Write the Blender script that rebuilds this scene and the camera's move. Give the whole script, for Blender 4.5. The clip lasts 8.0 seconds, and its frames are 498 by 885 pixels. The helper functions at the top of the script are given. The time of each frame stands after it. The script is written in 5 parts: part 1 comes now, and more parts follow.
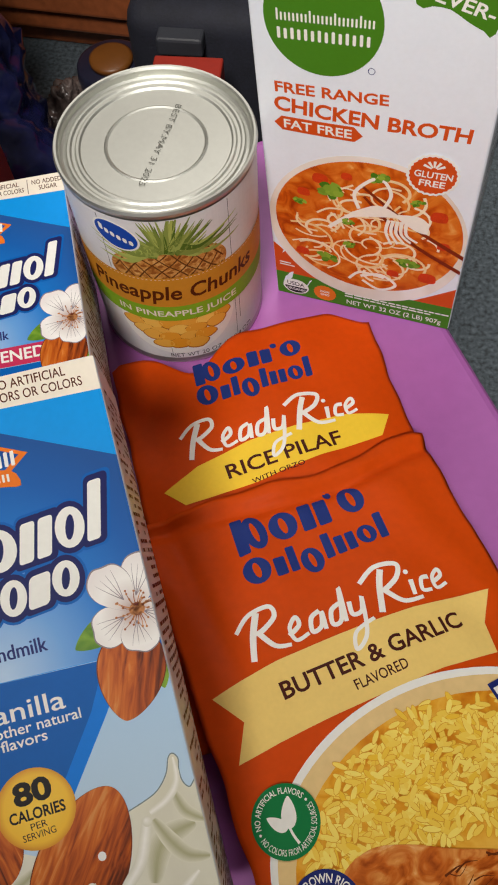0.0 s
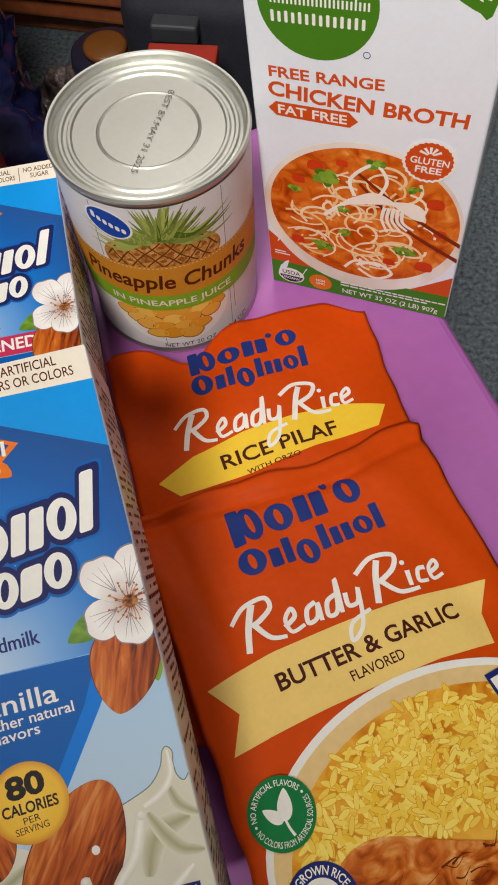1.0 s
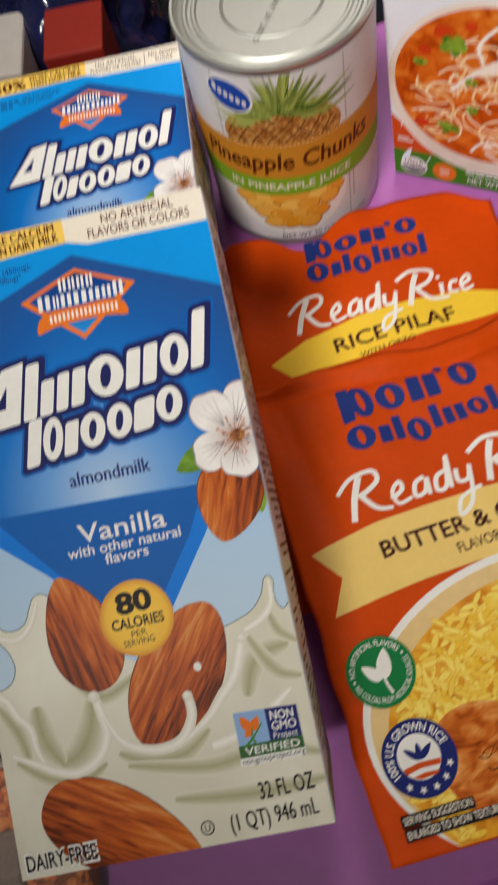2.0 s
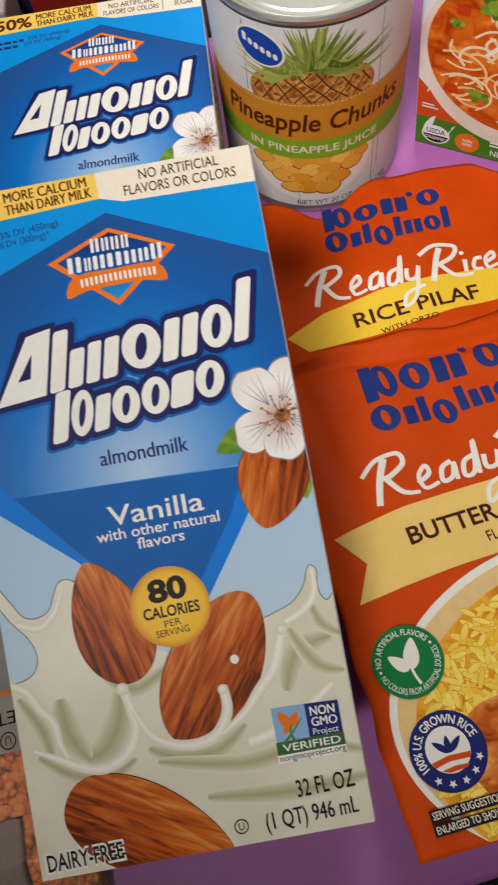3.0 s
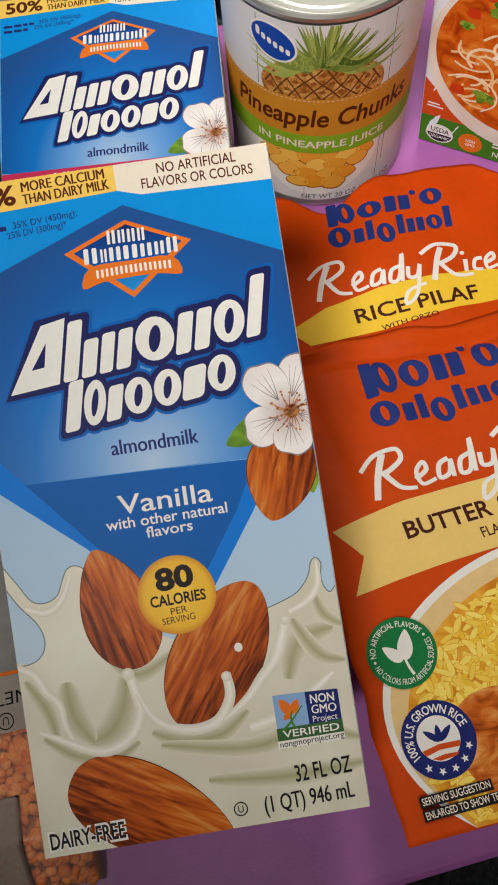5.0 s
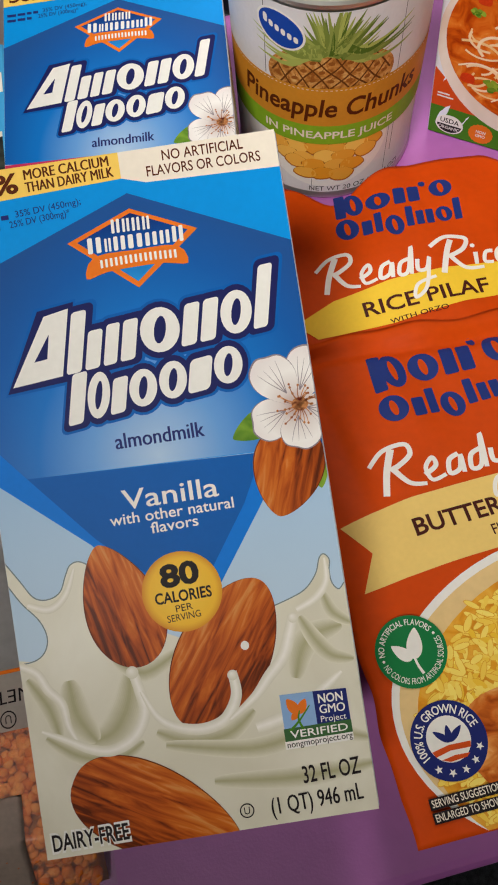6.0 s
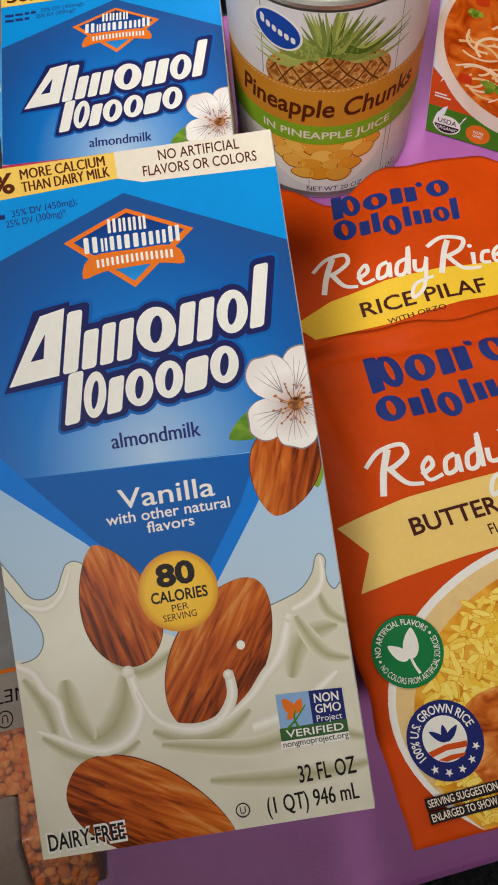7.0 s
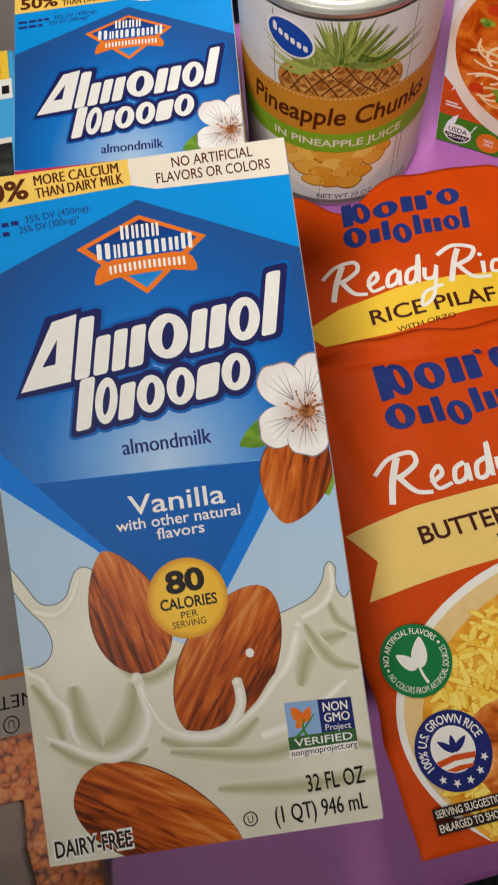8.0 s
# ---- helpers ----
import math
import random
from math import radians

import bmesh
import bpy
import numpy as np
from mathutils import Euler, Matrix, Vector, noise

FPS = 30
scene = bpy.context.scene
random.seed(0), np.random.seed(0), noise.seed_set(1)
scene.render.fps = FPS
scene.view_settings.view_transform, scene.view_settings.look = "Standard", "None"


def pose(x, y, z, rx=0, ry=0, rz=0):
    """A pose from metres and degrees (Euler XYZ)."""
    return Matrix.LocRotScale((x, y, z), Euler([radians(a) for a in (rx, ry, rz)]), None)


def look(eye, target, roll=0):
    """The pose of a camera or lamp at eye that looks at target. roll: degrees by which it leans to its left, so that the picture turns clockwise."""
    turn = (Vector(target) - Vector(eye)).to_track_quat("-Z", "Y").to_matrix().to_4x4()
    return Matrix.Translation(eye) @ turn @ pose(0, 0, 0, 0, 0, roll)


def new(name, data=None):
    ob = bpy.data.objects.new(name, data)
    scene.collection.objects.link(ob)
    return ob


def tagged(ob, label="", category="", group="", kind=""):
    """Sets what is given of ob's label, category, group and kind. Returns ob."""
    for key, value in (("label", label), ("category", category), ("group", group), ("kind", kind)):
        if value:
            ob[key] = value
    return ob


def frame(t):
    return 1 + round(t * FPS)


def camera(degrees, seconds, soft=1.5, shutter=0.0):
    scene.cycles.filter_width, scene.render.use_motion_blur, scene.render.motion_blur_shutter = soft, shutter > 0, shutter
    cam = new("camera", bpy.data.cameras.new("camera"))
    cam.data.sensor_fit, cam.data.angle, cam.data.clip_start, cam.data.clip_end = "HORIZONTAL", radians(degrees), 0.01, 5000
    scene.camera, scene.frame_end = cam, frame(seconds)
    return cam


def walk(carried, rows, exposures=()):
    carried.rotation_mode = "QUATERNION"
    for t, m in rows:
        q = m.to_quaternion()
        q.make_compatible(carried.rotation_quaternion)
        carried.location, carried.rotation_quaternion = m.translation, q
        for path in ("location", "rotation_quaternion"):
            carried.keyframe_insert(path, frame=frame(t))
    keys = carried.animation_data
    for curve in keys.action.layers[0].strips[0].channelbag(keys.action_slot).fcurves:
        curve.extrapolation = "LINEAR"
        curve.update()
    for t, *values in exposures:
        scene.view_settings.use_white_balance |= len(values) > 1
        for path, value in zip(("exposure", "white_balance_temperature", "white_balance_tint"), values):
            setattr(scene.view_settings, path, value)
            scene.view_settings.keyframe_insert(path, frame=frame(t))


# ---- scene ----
cam = camera(35.6, 8.0, soft=1.9, shutter=0.5)
PATH = [
    (0, (0.028, 0.0483, 0.3517), (-0.0183, 0.2145, -0.0092), -4.31),
    (0.5, (0.0288, 0.0494, 0.3487), (-0.0159, 0.213, -0.0136), -4.36),
    (1, (0.0288, 0.0494, 0.3487), (-0.0155, 0.2119, -0.0141), -4.21),
    (1.5, (0.0258, 0.0424, 0.3477), (-0.0369, 0.2051, -0.0124), -9.14),
    (1.6, (0.0301, 0.0356, 0.3464), (-0.0383, 0.1974, -0.013), -9.89),
    (1.7, (0.0381, 0.0323, 0.3391), (-0.0378, 0.1843, -0.023), -13.32),
    (1.8, (0.0394, 0.0291, 0.3404), (-0.0441, 0.1749, -0.0226), -16.05),
    (1.9, (0.0415, 0.02, 0.3383), (-0.0566, 0.1612, -0.0228), -19.84),
    (2, (0.0391, 0.0148, 0.3342), (-0.0604, 0.1473, -0.0298), -22.0),
    (2.2, (0.0373, 0.0161, 0.3203), (-0.053, 0.1427, -0.0482), -21.06),
    (3.3, (0.0037, 0.0149, 0.3292), (-0.067, 0.1387, -0.0446), -12.99),
    (3.5, (0.0038, 0.0138, 0.3312), (-0.0649, 0.1386, -0.0426), -12.02),
    (4, (0.0039, 0.0138, 0.3322), (-0.0617, 0.1394, -0.0419), -10.34),
    (4.5, (0.0029, 0.0138, 0.3322), (-0.0599, 0.1374, -0.043), -9.41),
    (5.8, (0.0006, 0.0139, 0.3273), (-0.0591, 0.1311, -0.0504), -9.26),
    (6, (0.0006, 0.014, 0.3263), (-0.0623, 0.1326, -0.0505), -10.14),
    (6.5, (0.0016, 0.0139, 0.3273), (-0.0605, 0.1344, -0.0491), -9.36),
    (7, (0.0016, 0.014, 0.3263), (-0.0611, 0.133, -0.0504), -9.95),
    (7.3, (0.0016, 0.014, 0.3263), (-0.0606, 0.1336, -0.0504), -9.95),
    (7.4, (0.0016, 0.014, 0.3263), (-0.0562, 0.1322, -0.0504), -9.95),
    (7.5, (0.0054, 0.012, 0.323), (-0.0569, 0.1307, -0.0539), -10.19),
    (7.6, (0.0016, 0.014, 0.3263), (-0.0563, 0.1293, -0.0504), -9.95),
    (7.7, (0.0016, 0.014, 0.3263), (-0.0609, 0.1289, -0.0504), -9.95),
    (8, (-0.0004, 0.0139, 0.3264), (-0.0659, 0.1348, -0.0493), -10.07),
]
walk(cam, [(t, look(eye, target, roll)) for t, eye, target, roll in PATH], [(0.0, -0.06), (1.5, -0.06), (2.2, 0.0), (3.3, 0.0), (8.0, 0.02)])

# ---- light ----
world = bpy.data.worlds.new("world")
scene.world = world
world.use_nodes = True
world.node_tree.nodes["Background"].inputs[0].default_value = (0.75, 0.72, 0.68, 1)
world.node_tree.nodes["Background"].inputs[1].default_value = 0.10


CEILING_LAMP_AT = (-0.3, 1.3, 2.03)
panel = bpy.data.lights.new("ceiling_lamp_glow", "AREA")
panel.shape, panel.size, panel.energy, panel.color = "DISK", 0.62, 13.0, (1.0, 0.95, 0.88)
new("ceiling_lamp_glow", panel).matrix_world = look(CEILING_LAMP_AT, (CEILING_LAMP_AT[0], CEILING_LAMP_AT[1], 0))
# Added spot, no known lamp; its cone edge stands in for near-end shade.
ADDED_SPOT_AT = (-0.05, -0.68, 1.9)
added_spot = bpy.data.lights.new("added_front_spot", "SPOT")
added_spot.energy, added_spot.color, added_spot.shadow_soft_size, added_spot.spot_size, added_spot.spot_blend = 340.0, (1.0, 0.955, 0.89), 0.32, radians(35.6), 1.0
new("added_front_spot", added_spot).matrix_world = look(ADDED_SPOT_AT, (0.11, 0.78, 0.0))

# ---- materials ----


def mat(name, colour, rough=0.5, metal=0.0, vary=0.12, scale=60.0, bump=0.0, bump_scale=300.0, coat=0.0, hue=None, gloss=0.5):
    """Base colour with two scales of variation and a fine relief."""
    m = bpy.data.materials.new(name)
    m.use_nodes = True
    nt = m.node_tree
    bs = nt.nodes["Principled BSDF"]
    bs.inputs["Roughness"].default_value = rough
    bs.inputs["Metallic"].default_value = metal
    bs.inputs["Specular IOR Level"].default_value = gloss
    if coat:
        bs.inputs["Coat Weight"].default_value = coat
        bs.inputs["Coat Roughness"].default_value = 0.12
    tc = nt.nodes.new("ShaderNodeTexCoord")
    if vary > 0:
        big, small, mix = (nt.nodes.new(k) for k in ("ShaderNodeTexNoise", "ShaderNodeTexNoise", "ShaderNodeMixRGB"))
        big.inputs["Scale"].default_value, small.inputs["Scale"].default_value = scale, scale * 9
        big.inputs["Detail"].default_value = small.inputs["Detail"].default_value = 4
        nt.links.new(tc.outputs["Object"], big.inputs["Vector"])
        nt.links.new(tc.outputs["Object"], small.inputs["Vector"])
        add = nt.nodes.new("ShaderNodeMath")
        add.operation = "ADD"
        nt.links.new(big.outputs["Fac"], add.inputs[0])
        nt.links.new(small.outputs["Fac"], add.inputs[1])
        ramp = nt.nodes.new("ShaderNodeMapRange")
        ramp.inputs["From Min"].default_value, ramp.inputs["From Max"].default_value = 0.7, 1.3
        nt.links.new(add.outputs[0], ramp.inputs["Value"])
        nt.links.new(ramp.outputs["Result"], mix.inputs["Fac"])
        other = hue or colour
        mix.inputs[1].default_value = (*[min(1, c * (1 - vary)) for c in colour], 1)
        mix.inputs[2].default_value = (*[min(1, c * (1 + vary)) for c in other], 1)
        nt.links.new(mix.outputs[0], bs.inputs["Base Color"])
    else:
        bs.inputs["Base Color"].default_value = (*colour, 1)
    if bump > 0:
        n, b = nt.nodes.new("ShaderNodeTexNoise"), nt.nodes.new("ShaderNodeBump")
        n.inputs["Scale"].default_value, n.inputs["Detail"].default_value = bump_scale, 5
        b.inputs["Strength"].default_value, b.inputs["Distance"].default_value = bump, 0.002
        nt.links.new(tc.outputs["Object"], n.inputs["Vector"])
        nt.links.new(n.outputs["Fac"], b.inputs["Height"])
        nt.links.new(b.outputs["Normal"], bs.inputs["Normal"])
    return m


def srgb(r, g, b):
    """Linear colour from 0..255 display values."""
    return tuple(((c / 255 + 0.055) / 1.055) ** 2.4 if c > 10 else c / 255 / 12.92 for c in (r, g, b))


PURPLE = mat("purple_plastic", srgb(170, 98, 172), 0.42, vary=0.05, scale=14, bump=0.05, bump_scale=900)
CARPET = mat("grey_carpet", srgb(70, 78, 84), 0.95, vary=0.95, scale=190, bump=1.0, bump_scale=110)
WALLPAINT = mat("wall_paint", (0.72, 0.7, 0.66), 0.9, vary=0.04, scale=4, bump=0.15)
CEILPAINT = mat("ceiling_paint", (0.82, 0.81, 0.78), 0.95, vary=0.04, scale=3, bump=0.3)
WOOD = mat("brown_wood", srgb(146, 80, 46), 0.35, vary=0.3, scale=9, bump=0.15, bump_scale=60)
BLUE = mat("carton_sky_blue", srgb(0, 146, 228), 0.34, vary=0.03, coat=0.04, gloss=0.15)
WHITECARD = mat("white_card", srgb(234, 240, 250), 0.36, vary=0.02, coat=0.15)
ORANGE = mat("orange_foil", srgb(208, 72, 4), 0.55, vary=0.06, scale=30, bump=0.06, bump_scale=120, gloss=0.12)
TIN = mat("tin_plate", (0.60, 0.605, 0.56), 0.5, 1.0, vary=0.03, scale=40, bump=0.02, bump_scale=500)

# ---- shape helpers ----
MM = 0.001


def mesh_of(bm, name, smooth=False):
    me = bpy.data.meshes.new(name)
    bmesh.ops.recalc_face_normals(bm, faces=bm.faces[:])
    bm.to_mesh(me)
    bm.free()
    if smooth:
        for p in me.polygons:
            p.use_smooth = True
    return me


def part(name, bm, material, parent, label="", smooth=False):
    ob = new(name, mesh_of(bm, name, smooth))
    ob.data.materials.append(material)
    if parent:
        ob.parent = parent
    return tagged(ob, label)


def thing(name, m, label, category, group="", kind=""):
    ob = new(name)
    ob.empty_display_size = 0.02
    ob.matrix_world = m
    return tagged(ob, label, category, group, kind)


def box(bm, x0, y0, z0, x1, y1, z1, bevel=0.0, seg=2):
    r = bmesh.ops.create_cube(bm, size=1)
    vs = r["verts"]
    for v in vs:
        v.co = Vector(((x0 + x1) / 2 + v.co.x * (x1 - x0), (y0 + y1) / 2 + v.co.y * (y1 - y0), (z0 + z1) / 2 + v.co.z * (z1 - z0)))
    if bevel:
        bmesh.ops.bevel(bm, geom=list({e for v in vs for e in v.link_edges}), offset=bevel, segments=seg, affect="EDGES", profile=0.5)
    return bm


def boxed(*a, **k):
    return box(bmesh.new(), *a, **k)


def lathe(profile, seg=64, caps=True):
    bm = bmesh.new()
    rings = []
    for r, z in profile:
        rings.append([bm.verts.new((r * math.cos(2 * math.pi * i / seg), r * math.sin(2 * math.pi * i / seg), z)) for i in range(seg)])
    for a, b in zip(rings, rings[1:]):
        for i in range(seg):
            bm.faces.new((a[i], a[(i + 1) % seg], b[(i + 1) % seg], b[i]))
    if caps:
        bm.faces.new(rings[0][::-1])
        bm.faces.new(rings[-1])
    return bm


# ---- room ----
FLOOR_Z = -0.40
floor = part("floor", boxed(-2.2, -2.0, FLOOR_Z - 0.05, 2.2, 2.0, FLOOR_Z), CARPET, None)
tagged(floor, "dark grey short-pile carpet floor", "floor", kind="structure")
for nm, b in (("wall_north", (-2.2, 2.0, FLOOR_Z, 2.2, 2.1, 2.1)), ("wall_south", (-2.2, -2.1, FLOOR_Z, 2.2, -2.0, 2.1)),
              ("wall_west", (-2.3, -2.1, FLOOR_Z, -2.2, 2.1, 2.1)), ("wall_east", (2.2, -2.1, FLOOR_Z, 2.3, 2.1, 2.1))):
    tagged(part(nm, boxed(*b), WALLPAINT, None), "plain painted room wall", "wall", kind="structure")
tagged(part("ceiling", boxed(-2.3, -2.1, 2.1, 2.3, 2.1, 2.2), CEILPAINT, None), "plain white painted ceiling", "ceiling", kind="structure")

# ---- storage tote with its lid ----
TOTE = pose(-0.046, 0.481, 0, 0, 0, 33.5)
tote = thing("storage_tote", TOTE, "purple plastic storage tote with a flat lid on the carpet", "storage box")
bm = boxed(-0.62, -0.485, -0.012, 0, -0.05, 0, bevel=0.006, seg=3)
part("lid", bm, PURPLE, tote)
part("body", boxed(-0.6, -0.465, FLOOR_Z, -0.02, -0.07, -0.0125, bevel=0.012), PURPLE, tote)

# ---- print helpers: flat artwork in millimetres, laid on a surface ----


def rect(bm, u0, v0, u1, v1):
    return poly(bm, [(u0, v0), (u1, v0), (u1, v1), (u0, v1)])


def poly(bm, pts):
    vs = [bm.verts.new((p[0], p[1], 0)) for p in pts]
    return bm.faces.new(vs)


def smooth(pts, n=5):
    """Closed rounded outline through the points."""
    out, k = [], len(pts)
    for i in range(k):
        p0, p1, p2, p3 = (Vector((*pts[(i + j) % k][:2], 0)) for j in (-1, 0, 1, 2))
        for s in range(n):
            t = s / n
            out.append(0.5 * ((2 * p1) + (p2 - p0) * t + (2 * p0 - 5 * p1 + 4 * p2 - p3) * t * t + (3 * p1 - p0 - 3 * p2 + p3) * t ** 3))
    return out


def oval(bm, cu, cv, ru, rv, turn=0.0, n=28, z=0.0):
    c, s = math.cos(radians(turn)), math.sin(radians(turn))
    vs = []
    for i in range(n):
        a = 2 * math.pi * i / n
        x, y = ru * math.cos(a), rv * math.sin(a)
        vs.append(bm.verts.new((cu + x * c - y * s, cv + x * s + y * c, z)))
    return bm.faces.new(vs)


def drop(bm, u0, v0, u1, v1, width, n=28, blunt=0.82, z=0.0, full=0.7):
    """Almond or leaf outline from a blunt end to a pointed end."""
    d = Vector((u1 - u0, v1 - v0))
    ax, L = d.normalized(), d.length
    side = Vector((-ax.y, ax.x))
    pts = []
    for i in range(n):
        a = 2 * math.pi * i / n
        s = 0.5 - 0.5 * math.cos(a)
        w = max(math.sin(math.pi * s ** blunt), 0) ** full * (1 if a < math.pi else -1)
        p = Vector((u0, v0)) + ax * (s * L) + side * (w * width / 2)
        pts.append(p)
    vs = [bm.verts.new((p.x, p.y, z)) for p in pts]
    return bm.faces.new(vs)


def stroke(bm, pts, w0, w1=None, z=0.0, n=6):
    """A ribbon along an open curve through the points, tapering from w0 to w1."""
    w1 = w0 if w1 is None else w1
    P = [Vector((p[0], p[1])) for p in pts]
    path = []
    for i in range(len(P) - 1):
        p0, p1, p2, p3 = P[max(i - 1, 0)], P[i], P[i + 1], P[min(i + 2, len(P) - 1)]
        for s in range(n):
            t = s / n
            path.append(0.5 * ((2 * p1) + (p2 - p0) * t + (2 * p0 - 5 * p1 + 4 * p2 - p3) * t * t + (3 * p1 - p0 - 3 * p2 + p3) * t ** 3))
    path.append(P[-1])
    prev = None
    for i, p in enumerate(path):
        d = (path[min(i + 1, len(path) - 1)] - path[max(i - 1, 0)])
        d = d.normalized() if d.length > 1e-9 else Vector((1, 0))
        w = (w0 + (w1 - w0) * i / (len(path) - 1)) / 2
        a, b = bm.verts.new((p.x - d.y * w, p.y + d.x * w, z)), bm.verts.new((p.x + d.y * w, p.y - d.x * w, z))
        if prev:
            bm.faces.new((prev[0], prev[1], b, a))
        prev = (a, b)


def ribbon(bm, pts, w, start=0.06):
    """A stroke that swells from a fine start and tapers to a fine end."""
    P = [Vector((p[0], p[1])) for p in pts]
    path = []
    for i in range(len(P) - 1):
        p0, p1, p2, p3 = P[max(i - 1, 0)], P[i], P[i + 1], P[min(i + 2, len(P) - 1)]
        for k in range(7):
            t = k / 7
            path.append(0.5 * ((2 * p1) + (p2 - p0) * t + (2 * p0 - 5 * p1 + 4 * p2 - p3) * t * t + (3 * p1 - p0 - 3 * p2 + p3) * t ** 3))
    path.append(P[-1])
    prev = None
    for i, p in enumerate(path):
        d = (path[min(i + 1, len(path) - 1)] - path[max(i - 1, 0)]).normalized()
        q = max(math.sin(math.pi * (start + (0.96 - start) * i / (len(path) - 1))), 0.0) ** 0.6 * w / 2
        a, b = bm.verts.new((p.x - d.y * q, p.y + d.x * q, 0)), bm.verts.new((p.x + d.y * q, p.y - d.x * q, 0))
        if prev:
            bm.faces.new((prev[0], prev[1], b, a))
        prev = (a, b)


def block(bm, u, v, w, h, slant=0.0, r=0.35, lift=0.0):
    """A plain rounded slanted block with its lower left corner at u, v."""
    q = min(w, h) * r
    pts = []
    for cx, cy, a0 in ((w - q, q, -90), (w - q, h - q, 0), (q, h - q, 90), (q, q, 180)):
        for k in range(5):
            a = radians(a0 + 22.5 * k)
            pts.append((cx + q * math.cos(a), cy + q * math.sin(a)))
    poly(bm, [(u + x + slant * y, v + y + lift * x) for x, y in pts])


def text_mesh(s, bold):
    cu = bpy.data.curves.new("lettering", "FONT")
    cu.body, cu.size, cu.offset, cu.resolution_u = s, 1.0, bold, 3
    ob = new("lettering", cu)
    bpy.context.view_layer.update()
    me = bpy.data.meshes.new_from_object(ob.evaluated_get(bpy.context.evaluated_depsgraph_get()))
    bpy.data.objects.remove(ob)
    bpy.data.curves.remove(cu)
    return me


def caps():
    me = text_mesh("H", 0)
    h = max(v.co.y for v in me.vertices)
    bpy.data.meshes.remove(me)
    return h


CAP = caps()
LINES = []  # open lists of finished lines of lettering


def words(bm, s, p0, p1, cap, bold=0.0, slant=0.0, warp=None):
    """Lettering from p0 to p1 along its base line, cap millimetres high."""
    if LINES:
        bm = bmesh.new()
        LINES[-1].append(bm)
    if bold > 0 and "M" in s.upper():  # a second, shifted pass thickens it
        k = bold * cap / CAP * 0.8
        LINES.append([])
        for j, e in ((0, -k), (1, k)):
            words(bm, s, (p0[0] + e, p0[1]), (p1[0] + e, p1[1]), cap, 0.0, slant, warp)
        for j, one in enumerate(LINES.pop()):
            made = [bm.verts.new((v.co.x, v.co.y, v.co.z + 0.02 * j)) for v in one.verts]
            one.verts.index_update()
            for f in one.faces:
                bm.faces.new([made[v.index] for v in f.verts])
            one.free()
        return
    me = text_mesh(s, bold)
    xs = [v.co.x for v in me.vertices]
    x0, x1 = min(xs), max(xs)
    d = Vector((p1[0] - p0[0], p1[1] - p0[1]))
    L = d.length
    d.normalize()
    made = []
    for v in me.vertices:
        a, b = (v.co.x - x0) / (x1 - x0) * L, v.co.y / CAP * cap
        a += slant * b
        if warp:
            q = warp(a / L, b)
            made.append(bm.verts.new((q[0], q[1], 0)))
        else:
            made.append(bm.verts.new((p0[0] + d.x * a - d.y * b, p0[1] + d.y * a + d.x * b, 0)))
    for p in me.polygons:
        try:
            bm.faces.new([made[i] for i in p.vertices])
        except ValueError:
            pass
    bpy.data.meshes.remove(me)


def round_words(bm, s, cu, cv, r, a0, a1, cap, bold=0.0, inner=False):
    """Lettering round a circle from angle a0 to a1 in degrees."""
    def warp(t, b):
        a = radians(a0 + (a1 - a0) * t)
        rr = r - b if inner else r + b
        return cu + rr * math.cos(a), cv + rr * math.sin(a)
    words(bm, s, (0, 0), (abs(a1 - a0) * r * math.pi / 180, 0), cap, bold, 0, warp)


def star(bm, cu, cv, r, turn=90):
    poly(bm, [(cu + (r if i % 2 == 0 else r * 0.42) * math.cos(radians(turn + 36 * i)), cv + (r if i % 2 == 0 else r * 0.42) * math.sin(radians(turn + 36 * i))) for i in range(10)])


def clip(bm, u0, v0, u1, v1):
    bm.normal_update()
    bmesh.ops.triangulate(bm, faces=[f for f in bm.faces if len(f.verts) > 4])
    for co, no in (((u0, 0, 0), (-1, 0, 0)), ((u1, 0, 0), (1, 0, 0)), ((0, v0, 0), (0, -1, 0)), ((0, v1, 0), (0, 1, 0))):
        bmesh.ops.bisect_plane(bm, geom=bm.verts[:] + bm.edges[:] + bm.faces[:], plane_co=co, plane_no=no, clear_outer=True)


LOOSE = {"name_slit", "brand_slit", "splash_edge", "petal_vein", "name_shape", "name_outline", "brand_shape", "printed_chunk", "printed_tomato", "mark_bar", "ribbon_bar", "brand_mark", "script_stroke",
         "printed_petal", "printed_leaf", "printed_chopstick", "red_corner", "label_crease", "badge_star", "badge_grain", "badge_stripe", "serving_ground", "seal_wing", "seal_blade", "printed_white_noodle"}
MANY = {"printed_almond_grain", "fine_print", "side_small_print", "printed_noodle", "printed_rice", "printed_herb", "chicken_char", "printed_rind_line", "printed_crown", "printed_stamen", "band_stitch", "seal_small_print"}


def islands(bm):
    """A bmesh for each connected scrap."""
    seen, out = set(), []
    bm.verts.ensure_lookup_table()
    for v0 in bm.verts:
        if v0 in seen:
            continue
        todo, group = [v0], []
        seen.add(v0)
        while todo:
            v = todo.pop()
            group.append(v)
            for e in v.link_edges:
                w = e.other_vert(v)
                if w not in seen:
                    seen.add(w)
                    todo.append(w)
        one, made = bmesh.new(), {}
        for v in group:
            made[v] = one.verts.new(v.co)
        for f in {f for v in group for f in v.link_faces}:
            one.faces.new([made[v] for v in f.verts])
        out.append(one)
    bm.free()
    return out


